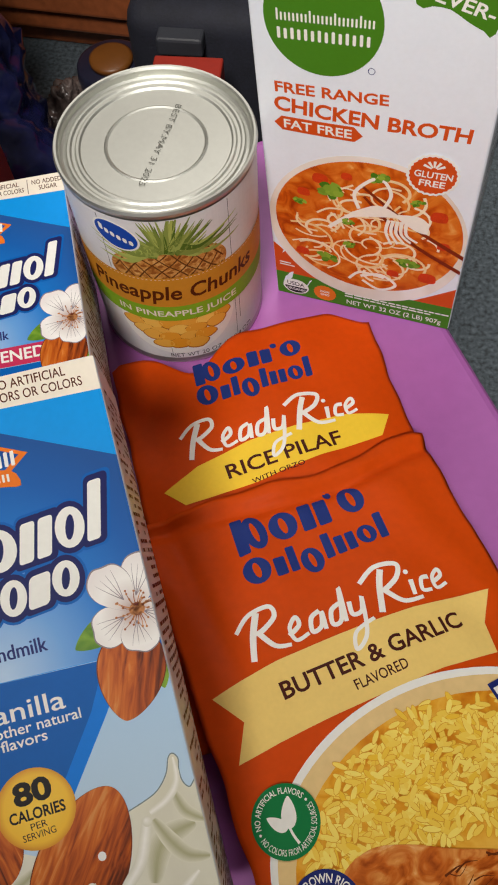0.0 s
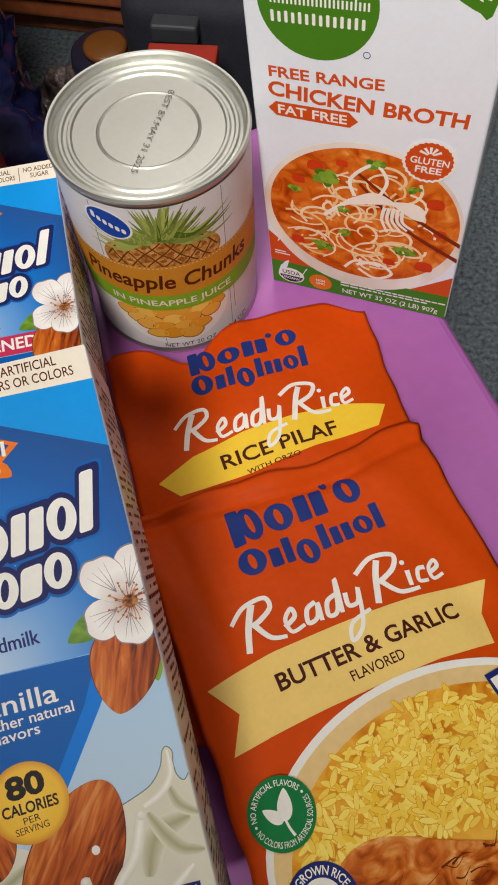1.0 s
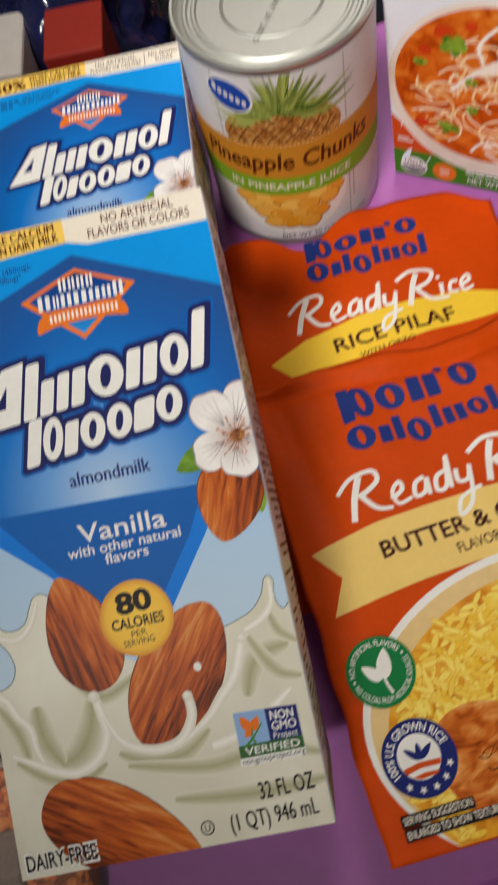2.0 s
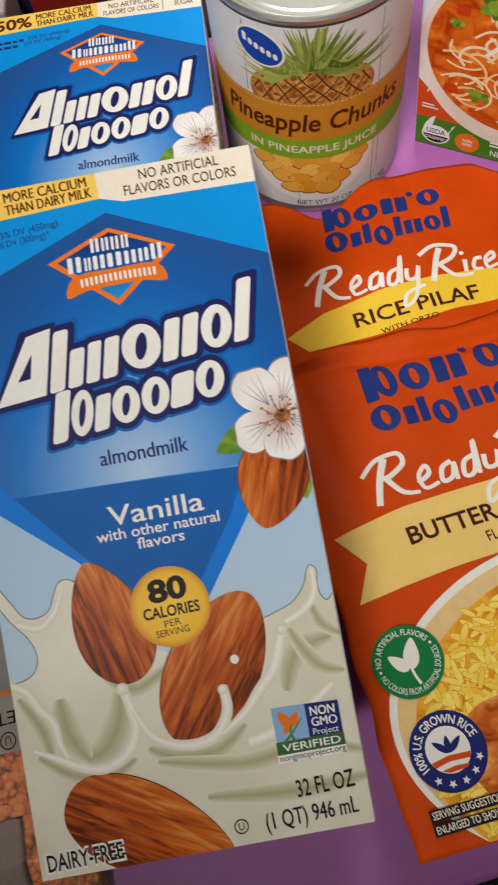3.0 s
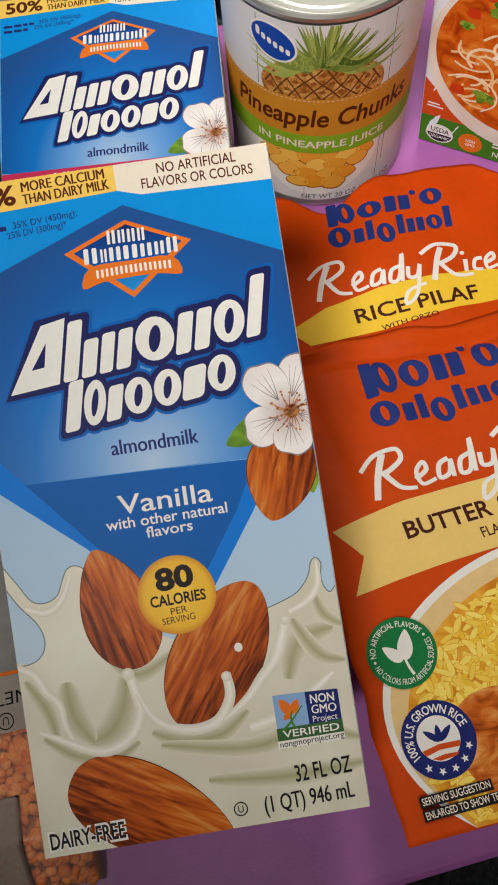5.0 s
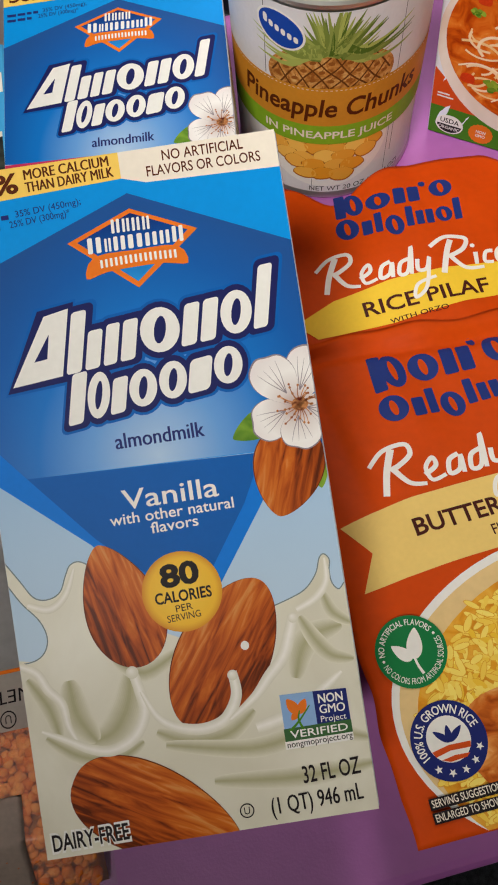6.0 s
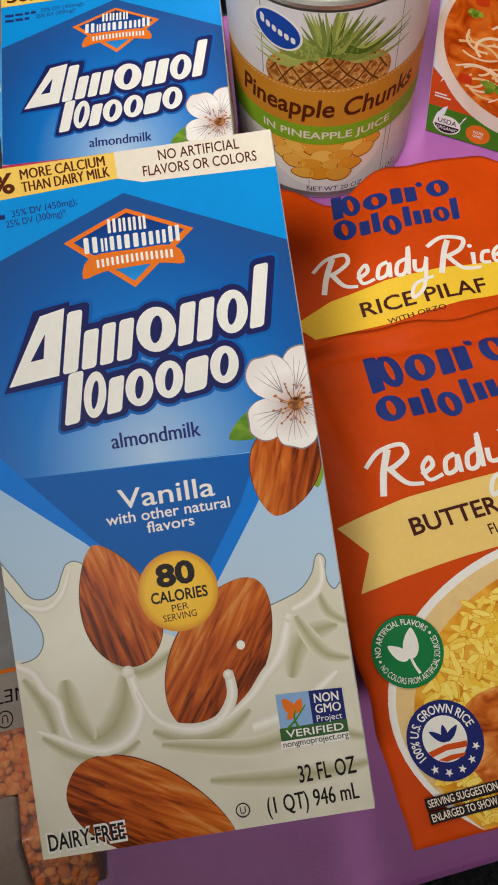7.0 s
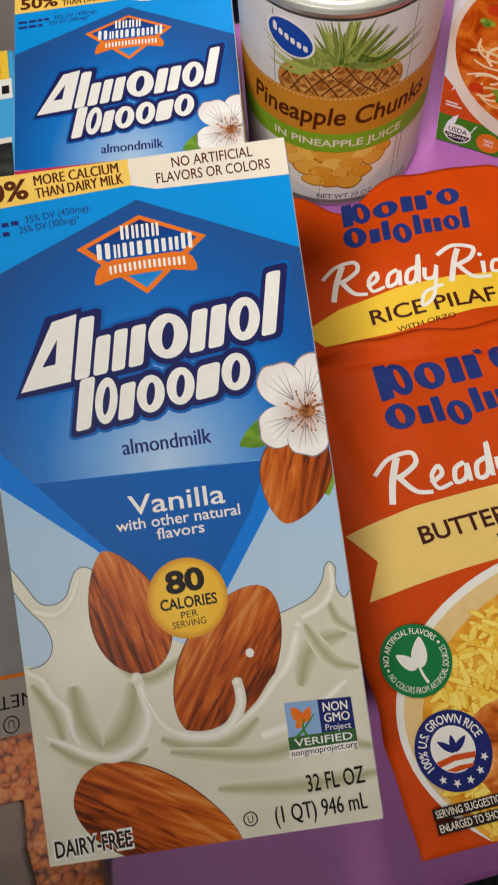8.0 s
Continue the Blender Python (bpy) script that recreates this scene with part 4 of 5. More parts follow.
cs = Surface(can, can_place, 3.0)
LABEL_PAPER = ink("label_paper", 226, 224, 226, 0.42, 0.03)
bm = bmesh.new()
rect(bm, -135.9, 4.6, 135.9, 108.2)
ob = cs.lay("label", bm, LABEL_PAPER, 0.0, "white paper label with a pineapple print")
lay = lay_on(cs)
INK_TAN = ink("ink_tan_band", 206, 140, 44, vary=0.05)
INK_LIME = ink("ink_lime_band", 132, 176, 40, vary=0.06)
INK_RIND = mottled_ink("ink_rind", [(0.3, (140, 78, 28)), (0.5, (196, 134, 66)), (0.7, (226, 180, 110))], 300)
INK_CROWN = island_ink("ink_crown", (72, 100, 30), (176, 186, 96))
INK_CHUNK = island_ink("ink_chunk", (234, 156, 40), (252, 206, 100), each=True)
lay("printed_rind", INK_RIND, 0.05, lambda b: (oval(b, -4, 76, 27.5, 16, 0, 44), clip(b, -40, 70, 40, 93)), "printed pineapple")


def rind_lines(b):
    for k in range(-7, 8):
        for sgn in (1, -1):
            pts = [(-4 + 7.6 * k + sgn * (q - 0.5) * 22, 66 + 27 * q + 1.2 * math.sin(7 * q + k)) for q in (0, 0.125, 0.25, 0.375, 0.5, 0.625, 0.75, 0.875, 1.0)]
            pts = [p for p in pts if inside(p[0], p[1], -4, 76, 27, 15.6)]
            if len(pts) > 1:
                stroke(b, pts, 0.8, 0.7, n=3)


lay("printed_rind_line", ink("ink_rind_line", 104, 58, 22), 0.09, rind_lines)


def rind_eyes(b):
    """The small brown tufts in the lozenges of the rind."""
    for k in range(-7, 8):
        for j in range(7):
            u, v = -4 + 3.8 * (2 * k + j % 2), 66.2 + 4.5 * j
            if inside(u, v, -4, 76, 26, 15) and v > 70:
                oval(b, u, v, 1.5, 1.0, 10 * (k % 3), 8)
                stroke(b, [(u, v), (u + 0.6, v + 2.2)], 0.7, 0.1, n=2)


lay("printed_rind_line", ink("ink_rind_eye", 150, 88, 36), 0.10, rind_eyes)


def crown(b):
    rng = random.Random(9)
    for k in range(80):
        x = rng.uniform(-1, 1)
        top = 112 - 17 * abs(x) ** 1.5 - rng.uniform(0, 13)
        u0 = -4 + 7 * x
        u1 = -4 + 34 * x + rng.uniform(-5, 5)
        stroke(b, [(u0, 89 + rng.uniform(-2, 3)), ((u0 * 1.6 + u1) / 2.6, (90 * 0.6 + top) / 1.6 - 4), (u1, top)], rng.uniform(3.0, 4.6), 0.2, z=0.001 * k, n=4)
    clip(b, -45, 70, 45, 108)


lay("printed_crown", INK_CROWN, 0.12, crown)
lay("printed_bowl", ink("ink_label_white", 240, 238, 234), 0.06, lambda b: (oval(b, -5, 36, 30, 27, 0, 40), clip(b, -40, 8, 40, 44)))


rng = random.Random(21)
INK_CHUNK_EDGE = ink("ink_chunk_edge", 168, 92, 14, vary=0.1)
for row, v in enumerate((19, 24.5, 30, 35.5, 40.5)):
    for k in range(-3, 4):
        u, v1, r, t = -5 + 9.2 * k + (4.6 if row % 2 else 0) + rng.uniform(-1, 1), v + rng.uniform(-1, 1), rng.uniform(5.4, 6.4), rng.uniform(0, 6.28)
        if inside(u, v1, -5, 40, 25, 25):
            q = [(r * math.cos(t + a) * rng.uniform(0.85, 1.1), 0.72 * r * math.sin(t + a) * rng.uniform(0.85, 1.1)) for a in (0, 1.2, 2.4, 3.5, 4.9)]
            for name, grow, material, h in (("chunk_edge", 1.1, INK_CHUNK_EDGE, 0.0), ("printed_chunk", 1.0, INK_CHUNK, 0.04)):
                lay(name, material, 0.10 + 0.08 * (4 - row) + 0.012 * (k % 2) + h, lambda b: poly(b, [(u + p.x * grow, v1 + p.y * grow - (grow - 1) * 4) for p in smooth(q, 3)]))
lay("tan_band", INK_TAN, 0.56, lambda b: rect(b, -62, 50, 60, 71.5), "tan band with brown lettering")
lay("lime_band", INK_LIME, 0.56, lambda b: rect(b, -62, 38.6, 60, 50))
lay("name_lettering", INK_BROWN, 0.64, lambda b: words(b, "Pineapple Chunks", (-46, 55.6), (39, 55.6), 9.6, 0.02, 0.1))
lay("juice_lettering", INK_CREAM, 0.64, lambda b: words(b, "IN PINEAPPLE JUICE", (-34, 42.2), (27, 42.2), 4.2, 0.015))
lay("band_stitch", INK_CREAM, 0.64, lambda b: [rect(b, u, 70.2, u + 1.0, 70.5) for u in range(-58, 58, 2)])
lay("net_lettering", INK_BLACK, 0.10, lambda b: words(b, "NET WT 20 OZ (1 LB 4 OZ)", (-12, 5.6), (37, 5.6), 3.2))
lay("label_crease", INK_BLACK, 0.05, lambda b: (rect(b, -33.2, 72, -32.9, 107), rect(b, 26.2, 6, 26.45, 107), rect(b, 29, 20, 29.3, 46), rect(b, -11, 5, -10.8, 14)))
lay("brand_oval", INK_WHITE, 0.36, lambda b: oval(b, -25.4, 97, 11.2, 8.2, -22, 36))
lay("brand_oval", ink("ink_brand_blue", 24, 72, 172), 0.42, lambda b: oval(b, -25.4, 97, 10.2, 7.3, -22, 36), "blue brand oval with white marks")
lay("brand_mark", INK_WHITE, 0.5, lambda b: [block(b, -33.0 + 2.7 * k, 98.2 - 1.05 * k, 1.9, 4.0 if k == 0 else 2.8, 0, 0.45, -0.35) for k in range(6)])
bm = bmesh.new()
words(bm, "BEST BY:MAY 31 2025", (3.0, 23.4), (-1.2, -24.6), 2.7, -0.01)
lid = Surface(can, lambda u, v, h: Vector((u, v, 109.1 + h)) * MM)
lid.lay("date_stamp", bm, ink("stamp_ink", 96, 96, 90), 0.05, "stamped date lettering")

# ---- rice pouches ----


def pouch(m, label, u0, w, top, front, depth, material, v0=0.0):
    """A filled foil pouch: bellied front, back sheet and folded foot. top(u): upper edge; front(u, v), depth(u, v): millimetres."""
    p = thing("rice_pouch", m, label, "pouch", "rice pouches")
    nu, nv = 64, 88
    bm = bmesh.new()
    grid = {}
    for side in (0, 1):
        for i in range(nu + 1):
            for j in range(nv + 1):
                u = u0 + w * i / nu
                v = v0 + (top(u) - v0) * j / nv
                z = front(u, v)
                if side:
                    if i in (0, nu) or j == nv:
                        grid[side, i, j] = grid[0, i, j]
                        continue
                    z -= depth(u, v)
                near = math.exp(-(min(u - u0, u0 + w - u) / 4.0) ** 2)
                u += near * 1.5 * noise.noise(Vector((v / 17.0, w, u / w)))
                grid[side, i, j] = bm.verts.new(Vector((u, v, z + near * 0.9 * noise.noise(Vector((v / 9.0, u / w * 9, w))))) * MM)
    for side in (0, 1):
        for i in range(nu):
            for j in range(nv):
                q = [grid[side, a, b] for a, b in ((i, j), (i + 1, j), (i + 1, j + 1), (i, j + 1))]
                q = list(dict.fromkeys(q if side == 0 else q[::-1]))
                if len(q) > 2:
                    bm.faces.new(q)
    for i in range(nu):
        q = list(dict.fromkeys([grid[0, i, 0], grid[1, i, 0], grid[1, i + 1, 0], grid[0, i + 1, 0]]))
        if len(q) > 2:
            bm.faces.new(q)
    part("bag", bm, material, p, "creased orange foil bag", smooth=True)
    return p, Surface(p, lambda u, v, h: Vector((u, v, front(u, v) + 0.12 + 1.4 * h)) * MM, 2.0)


def crease(u, v, seed):
    """Soft dents, and sharper slanting folds of the foil."""
    q = Vector((u / 34.0 + seed, v / 34.0, seed * 1.7))
    w = Vector(((u + 0.5 * v) / 18.0, (v - 0.4 * u) / 46.0 + seed, seed))
    return 2.2 * noise.noise(q) + 1.0 * noise.noise(w)


def sine(x, p=0.6):
    return max(math.sin(math.pi * min(max(x, 0), 1)), 0) ** p


BUT_W, BUT_H = 138.5, 194.0


BUT_L = -4.5


def rise(x):
    x = min(max(x, 0), 1)
    return x * x * (3 - 2 * x)


def but_top(u):
    return 190.3 - 3.4 * math.exp(-((u - 78) / 20) ** 2) + 3.4 * rise((u - 92) / 36) - 3 * rise((u - 129) / 5) + 0.4 * math.sin(u / 4.3)


def but_fold(u):
    """The crease under the sealed lip."""
    return 185.5 - 8.5 * rise((u + 4) / 78) + 7 * rise((u - 84) / 44)


def but_front(u, v):
    a = (u - BUT_L) / BUT_W
    q = -6.5 + 9.5 * sine(a, 0.75) * sine((v + 14) / (BUT_H + 14), 0.7)
    q += crease(u, v, 3.1) * min(1, max(0, min(u - BUT_L, BUT_L + BUT_W - u) / 14)) * (1.0 if v < 120 else 1.0 + 0.5 * rise((v - 120) / 40))
    t = v - but_fold(u)
    q -= 2.4 * math.exp(-(t / 3.4) ** 2)
    q += 2.0 * rise(t / 6)
    q -= 2.2 * math.exp(-((u - 6 - 0.12 * (190 - v)) / 5.0) ** 2) * rise((v - 95) / 60)
    return q


def but_depth(u, v):
    return 1.5 + sine((u - BUT_L) / BUT_W, 0.5) * (max(0.0, 44 * (1 - v / 92)) + 3.5 * sine(v / BUT_H))


BUTTER = pose(0.0525, -0.010, 0.055) @ pose(0, 0, 0, -6.0, 4.0, 32.0)
butter, us_ = pouch(BUTTER, "orange foil pouch of butter and garlic rice", BUT_L, BUT_W, but_top, but_front, but_depth, ORANGE)
us_.bounds = (BUT_L + 0.6, 0.5, BUT_L + BUT_W - 0.6, 188)
lay = lay_on(us_)
INK_BANNER = ink("ink_banner_cream", 240, 206, 120, vary=0.03)
INK_BANNER_YELLOW = ink("ink_banner_yellow", 246, 206, 60, vary=0.03)
INK_PLUM = ink("ink_plum_brown", 72, 30, 24)
INK_WORD_BLUE = ink("ink_word_blue", 34, 54, 124)


def two_row_brand(b, rows, slit=False):
    """Rows of plain dark shapes (kind, width, height, drop, gap); each row: u, v, lift, scale along, scale upwards, plan."""
    for u, v, lift, along, tall, plan in rows:
        x = 0.0
        for kind, w, h, dv, gap in plan:
            w, h, vv = w * along, h * tall, v + lift * x + dv * tall
            if slit:
                if kind == "oval" and w > 6:
                    oval(b, u + x + w / 2, vv + h / 2 + lift * w / 2, w * 0.13, h * 0.3, 4, 14)
            elif kind == "bar":
                block(b, u + x, vv, w, h, 0.06, 0.16, lift)
            else:
                oval(b, u + x + w / 2, vv + h / 2 + lift * w / 2, w / 2, h / 2, 4, 26)
            x += w + gap * along


BIG = [("bar", 5.4, 18, 0, -0.6), ("oval", 10, 17.4, 0, 1.2), ("oval", 12.4, 13.4, 0, 1.4), ("bar", 6, 13.0, 0, 1.4), ("bar", 6, 12.6, 0, 1.2), ("oval", 3.4, 4.6, 11.6, 1.0), ("oval", 11.5, 14.0, 0, 0)]
SMALL = [("oval", 12, 12.6, 0, 1.2), ("bar", 5.2, 9.0, 0, 1.4), ("bar", 3.8, 12.4, 0, 1.4), ("oval", 9.6, 12.6, -4, 1.4), ("bar", 3.8, 12.4, 0, 1.4), ("bar", 4.0, 9.0, 0, 1.2), ("bar", 4.0, 9.0, 0, 1.4), ("oval", 8.6, 9.4, 0, 0.8), ("bar", 3.8, 13.2, 0, 0)]
INK_SLIT = ink("ink_slit_orange", 202, 70, 6, 0.5)


def script(b, u, v, su, sv):
    """White brush strokes standing for a line of script."""
    def st(pts, w0, w1):
        stroke(b, [(u + (x + 0.16 * y) * su, v + y * sv) for x, y in pts], w0 * 1.1, w1 * 1.1, n=8)
    st([(4, 0), (6, 10), (10, 20)], 2.2, 2.6)
    st([(-2, 14), (6, 20), (17, 21), (19, 16), (13, 12), (8, 10.5)], 1.6, 2.0)
    st([(9, 11), (16, 3), (24, 1)], 2.2, 1.4)
    st([(24, 5), (30, 8), (29, 12), (25, 8), (27, 2), (34, 3)], 1.8, 1.4)
    st([(42, 11), (37, 9), (36, 3), (41, 4), (43, 10), (43, 2)], 1.8, 1.6)
    st([(53, 11), (48, 9), (47, 3), (52, 4), (55, 18), (54, 2)], 1.8, 1.6)
    st([(58, 10), (58, 4), (63, 4), (65, 10), (62, -6), (55, -11), (57, -4), (68, -1)], 1.8, 1.4)
    st([(73, 0), (76, 12), (79, 19)], 2.4, 2.4)
    st([(66, 16), (76, 21), (88, 19), (86, 13), (77, 9)], 1.8, 2.0)
    st([(77, 10), (86, 2), (97, 1)], 2.2, 1.4)
    st([(93, 10), (93, 3)], 2.0, 1.6)
    oval(b, u + 94 * su, v + 14 * sv, 1.1, 1.1, 0, 10)
    st([(103, 9), (99, 9), (98, 4), (103, 3)], 1.8, 1.4)
    st([(105, 6), (110, 8), (109, 11), (105, 8), (106, 3), (112, 4)], 1.7, 1.3)


BUT_BRAND = ((32.0, 159.6, 0.05, 1.02, 0.98, BIG), (30.6, 145.0, 0.02, 1.0, 0.95, SMALL))
lay("brand_shape", INK_WORD_BLUE, 0.22, lambda b: two_row_brand(b, BUT_BRAND), "dark blue brand shapes")
lay("brand_slit", INK_SLIT, 0.42, lambda b: two_row_brand(b, BUT_BRAND, True))
lay("script_stroke", INK_WHITE, 0.46, lambda b: script(b, 18.8, 115.4, 0.795, 0.92))
lay("banner", INK_BANNER, 0.22, lambda b: poly(b, [(2, 108.5), (15, 111), (30, 112.5), (57, 113.6), (90, 113.6), (124, 111), (115, 98.5), (113.5, 86), (90, 87.5), (44, 85.6), (20, 84.2), (3.5, 82.5), (10.5, 96)]), "cream banner with dark lettering")
lay("banner_lettering", INK_PLUM, 0.40, lambda b: (words(b, "BUTTER & GARLIC", (27.6, 97.6), (105.6, 100.0), 6.4, 0.02), words(b, "FLAVORED", (54.6, 91.0), (77, 92.0), 3.9, 0.01)))
INK_RICE = island_ink("ink_rice_grain", (244, 196, 56), (255, 230, 116), 0.45)
INK_RICE_BED = mottled_ink("ink_rice_bed", [(0.3, (206, 118, 22)), (0.5, (234, 164, 44)), (0.75, (246, 196, 84))], 90)
INK_CHICKEN = mottled_ink("ink_chicken", [(0.3, (140, 54, 14)), (0.45, (204, 104, 34)), (0.58, (228, 150, 74)), (0.72, (244, 200, 140))], 75, (1, 1.6, 1), 1.6)


def bowl(b, ru, rv, dv=0.0):
    oval(b, 75, 35 + dv, ru, rv, 0, 72)


lay("printed_bowl", INK_WHITE, 0.50, lambda b: bowl(b, 75, 52), "printed bowl of yellow rice")
lay("bowl_inside", ink("ink_bowl_inside", 232, 200, 140, vary=0.06, scale=30), 0.64, lambda b: bowl(b, 72.6, 49.8, -0.8))
lay("rice_bed", INK_RICE_BED, 0.78, lambda b: oval(b, 75, 28.5, 68, 49.5, 0, 60))


def grains():
    """Plump printed grains lying every way, each on its darker underside."""
    rng = random.Random(31)
    top, under = bmesh.new(), bmesh.new()
    for k in range(2300):
        u, v = rng.uniform(4, 131), rng.uniform(2, 79)
        turn, L, W = rng.uniform(0, 3.1416), rng.uniform(2.4, 3.3), rng.uniform(0.85, 1.08)
        ru, rv, lift = 66 + rng.uniform(-5, 1.5), 48.5 + rng.uniform(-6, 1), rng.uniform(0, 0.22)
        if not inside(u, v, 75, 28.5, ru, rv) or inside(u, v, 60, 14, 38, 20):
            continue
        z0 = but_front(u, v) + 0.78 + lift
        gu, gv = (but_front(u + 1, v) - but_front(u - 1, v)) / 2, (but_front(u, v + 1) - but_front(u, v - 1)) / 2
        for bm, grow, dz in ((under, 0.22, 0.0), (top, 0.0, 0.05)):
            ring = []
            for i in range(10):
                a = 0.6283 * i
                x, y = (L + grow) * math.cos(a), (W + grow) * math.sin(a)
                du, dv = x * math.cos(turn) - y * math.sin(turn), x * math.sin(turn) + y * math.cos(turn)
                ring.append(bm.verts.new(Vector((u + du, v + dv, z0 + dz + gu * du + gv * dv)) * MM))
            bm.faces.new(ring)
    part("printed_rice", under, ink("ink_rice_edge", 228, 164, 44, vary=0.12, scale=90), butter)["kind"] = "stuff"
    part("printed_rice", top, INK_RICE, butter, "printed yellow rice grains")["kind"] = "stuff"


grains()
lay("printed_chicken", INK_CHICKEN, 1.60, lambda b: poly(b, smooth([(20, 22), (24, 36), (36, 40.6), (49, 37.5), (63, 31), (78, 25), (92, 18), (98, 8), (80, 1.5), (50, 2), (30, 6)], 5)), "printed browned chicken")


def char(b):
    rng = random.Random(12)
    for k in range(26):
        u, v = rng.uniform(28, 74), rng.uniform(6, 26)
        stroke(b, [(u, v), (u + rng.uniform(2, 5), v + rng.uniform(-2, 2)), (u + rng.uniform(5, 9), v + rng.uniform(-2, 3))], rng.uniform(0.3, 0.9), 0.15, n=3)


lay("chicken_char", INK_ALMOND_DARK, 1.65, char)
lay("leaf_badge", INK_BADGE, 1.65, lambda b: oval(b, 12.6, 59.2, 12.2, 12.4, 0, 44), "round green leaf badge")


def leaf_badge(b):
    drop(b, 13.0, 56.4, 16.2, 66.6, 5.4, blunt=0.7)
    drop(b, 12.2, 56.4, 6.6, 62.4, 4.2, blunt=0.7)
    stroke(b, [(13.0, 58), (13.6, 54), (14.6, 51)], 0.8, 1.0)
    round_words(b, "NO ARTIFICIAL FLAVORS", 12.6, 59.2, 9.0, 178, 32, 2.0, 0.01)
    round_words(b, "NO COLORS FROM ARTIFICIAL SOURCES", 12.6, 59.2, 11.0, 196, 374, 2.0, 0.01, True)
    oval(b, 12.6 + 10 * math.cos(radians(187)), 59.2 + 10 * math.sin(radians(187)), 0.5, 0.5, 0, 8)
    oval(b, 12.6 + 10 * math.cos(radians(23)), 59.2 + 10 * math.sin(radians(23)), 0.5, 0.5, 0, 8)


lay("leaf_badge_lettering", INK_WHITE, 1.73, leaf_badge)
lay("grown_badge", INK_NAVY, 1.65, lambda b: oval(b, 15.6, 28.8, 12.6, 12.6, 0, 44), "round navy badge with stars")
lay("grown_badge_centre", INK_WHITE, 1.73, lambda b: oval(b, 15.6, 29.2, 7.3, 7.3, 0, 36))


def grown(b):
    round_words(b, "100% U.S. GROWN RICE", 15.6, 28.8, 8.6, 206, 14, 2.7, 0.015)
    for a in (-128, -102, -76, -50, -24):
        star(b, 15.6 + 10 * math.cos(radians(a)), 28.8 + 10 * math.sin(radians(a)), 1.4, a)


lay("grown_badge_lettering", INK_WHITE, 1.73, grown)
lay("badge_grain", INK_NAVY, 1.81, lambda b: [drop(b, 15.8, 28.2, 15.8 + dx, 33.6 - abs(dx) * 0.25, 2.2, blunt=0.8) for dx in (-4.6, 0.4, 5)])
lay("badge_stripe", INK_RED, 1.81, lambda b: (poly(b, [(9, 26.4), (15, 27.4), (22.4, 27.0), (21.8, 25.2), (15, 25.6), (9.8, 24.6)]), poly(b, [(11.4, 23.4), (16, 24), (21, 23.6), (19.6, 22.6), (14, 22.3)])))


def serving(b):
    words(b, "SERVING SUGGESTION", (4, 10.6), (27, 10.8), 2.2, 0.01)
    words(b, "ENLARGED TO SHOW TEXTURE", (4, 6.4), (35, 6.8), 2.2, 0.01)


lay("serving_ground", INK_BLACK, 1.69, lambda b: (rect(b, 3.2, 9.9, 27.8, 13.4), rect(b, 3.2, 5.8, 35.8, 9.2)))
lay("serving_lettering", INK_CREAM, 1.75, serving)
lay("corner_panel", INK_WHITE, 1.67, lambda b: poly(b, [(104, 74), (133, 78), (133, 60), (106, 58)]), "white panel with a navy border")
lay("corner_panel_border", INK_NAVY, 1.65, lambda b: poly(b, [(102.5, 76), (134.5, 80), (134.5, 58), (104.5, 56)]))

PIL_L, PIL_W = -3.0, 134.0


def pil_top(u):
    """Upper edge: a dip where the can stands against it, cut corners."""
    return 190.6 - 17.5 * math.exp(-((u - 37) / 15.5) ** 2) - 11 * rise((u - 110) / 21) - 3 * rise(1 - (u + 3) / 5)


def pil_front(u, v):
    a = (u - PIL_L) / PIL_W
    q = -6.0 + 8.5 * sine(a, 0.7) * sine(v / 196, 0.6)
    q += 1.3 * crease(u, v, 8.4) * min(1, max(0, min(u - PIL_L, PIL_L + PIL_W - u) / 14))
    q += 2.2 * math.exp(-((u - 62 - (v - 170) * 0.2) / 9) ** 2) * min(max((v - 140) / 30, 0), 1)
    return q


def pil_depth(u, v):
    return 1.2 + sine((u - PIL_L) / PIL_W, 0.6) * 13.5 * sine(v / 196, 0.6)


V = Matrix.Rotation(radians(27), 3, "Z") @ Vector((0, 1, 0))
PO = Vector((-0.0923, 0.2373, 0)) - 0.195 * V
pilaf, ps_ = pouch(pose(PO.x, PO.y, 0.020, 0, 0, 27.0), "orange foil pouch of rice pilaf lying on the lid", PIL_L, PIL_W, pil_top, pil_front, pil_depth, ORANGE)
ps_.bounds = (PIL_L + 0.5, 40, PIL_L + PIL_W - 0.5, 190)
lay = lay_on(ps_)
PIL_BRAND = ((36.0, 165.0, 0.07, 0.93, 0.66, BIG), (34.8, 153.4, 0.03, 0.9, 0.86, SMALL))
lay("brand_shape", INK_WORD_BLUE, 0.22, lambda b: two_row_brand(b, PIL_BRAND), "dark blue brand shapes")
lay("brand_slit", INK_SLIT, 0.42, lambda b: two_row_brand(b, PIL_BRAND, True))
lay("script_stroke", INK_WHITE, 0.46, lambda b: script(b, 21.5, 126.5, 0.765, 0.92))
lay("banner", INK_BANNER_YELLOW, 0.22, lambda b: poly(b, [(8.3, 114), (26.7, 122.5), (52, 127.5), (78, 129.6), (100, 129.4), (122, 124.4), (115, 114.2), (83, 111), (51, 106), (16.7, 104.6)]), "yellow banner with dark lettering")
lay("banner_lettering", INK_PLUM, 0.40, lambda b: (words(b, "RICE PILAF", (39, 111.6), (95.5, 114.8), 7.0, 0.015), words(b, "WITH ORZO", (49, 105.8), (75, 108.2), 2.4, 0.01)))

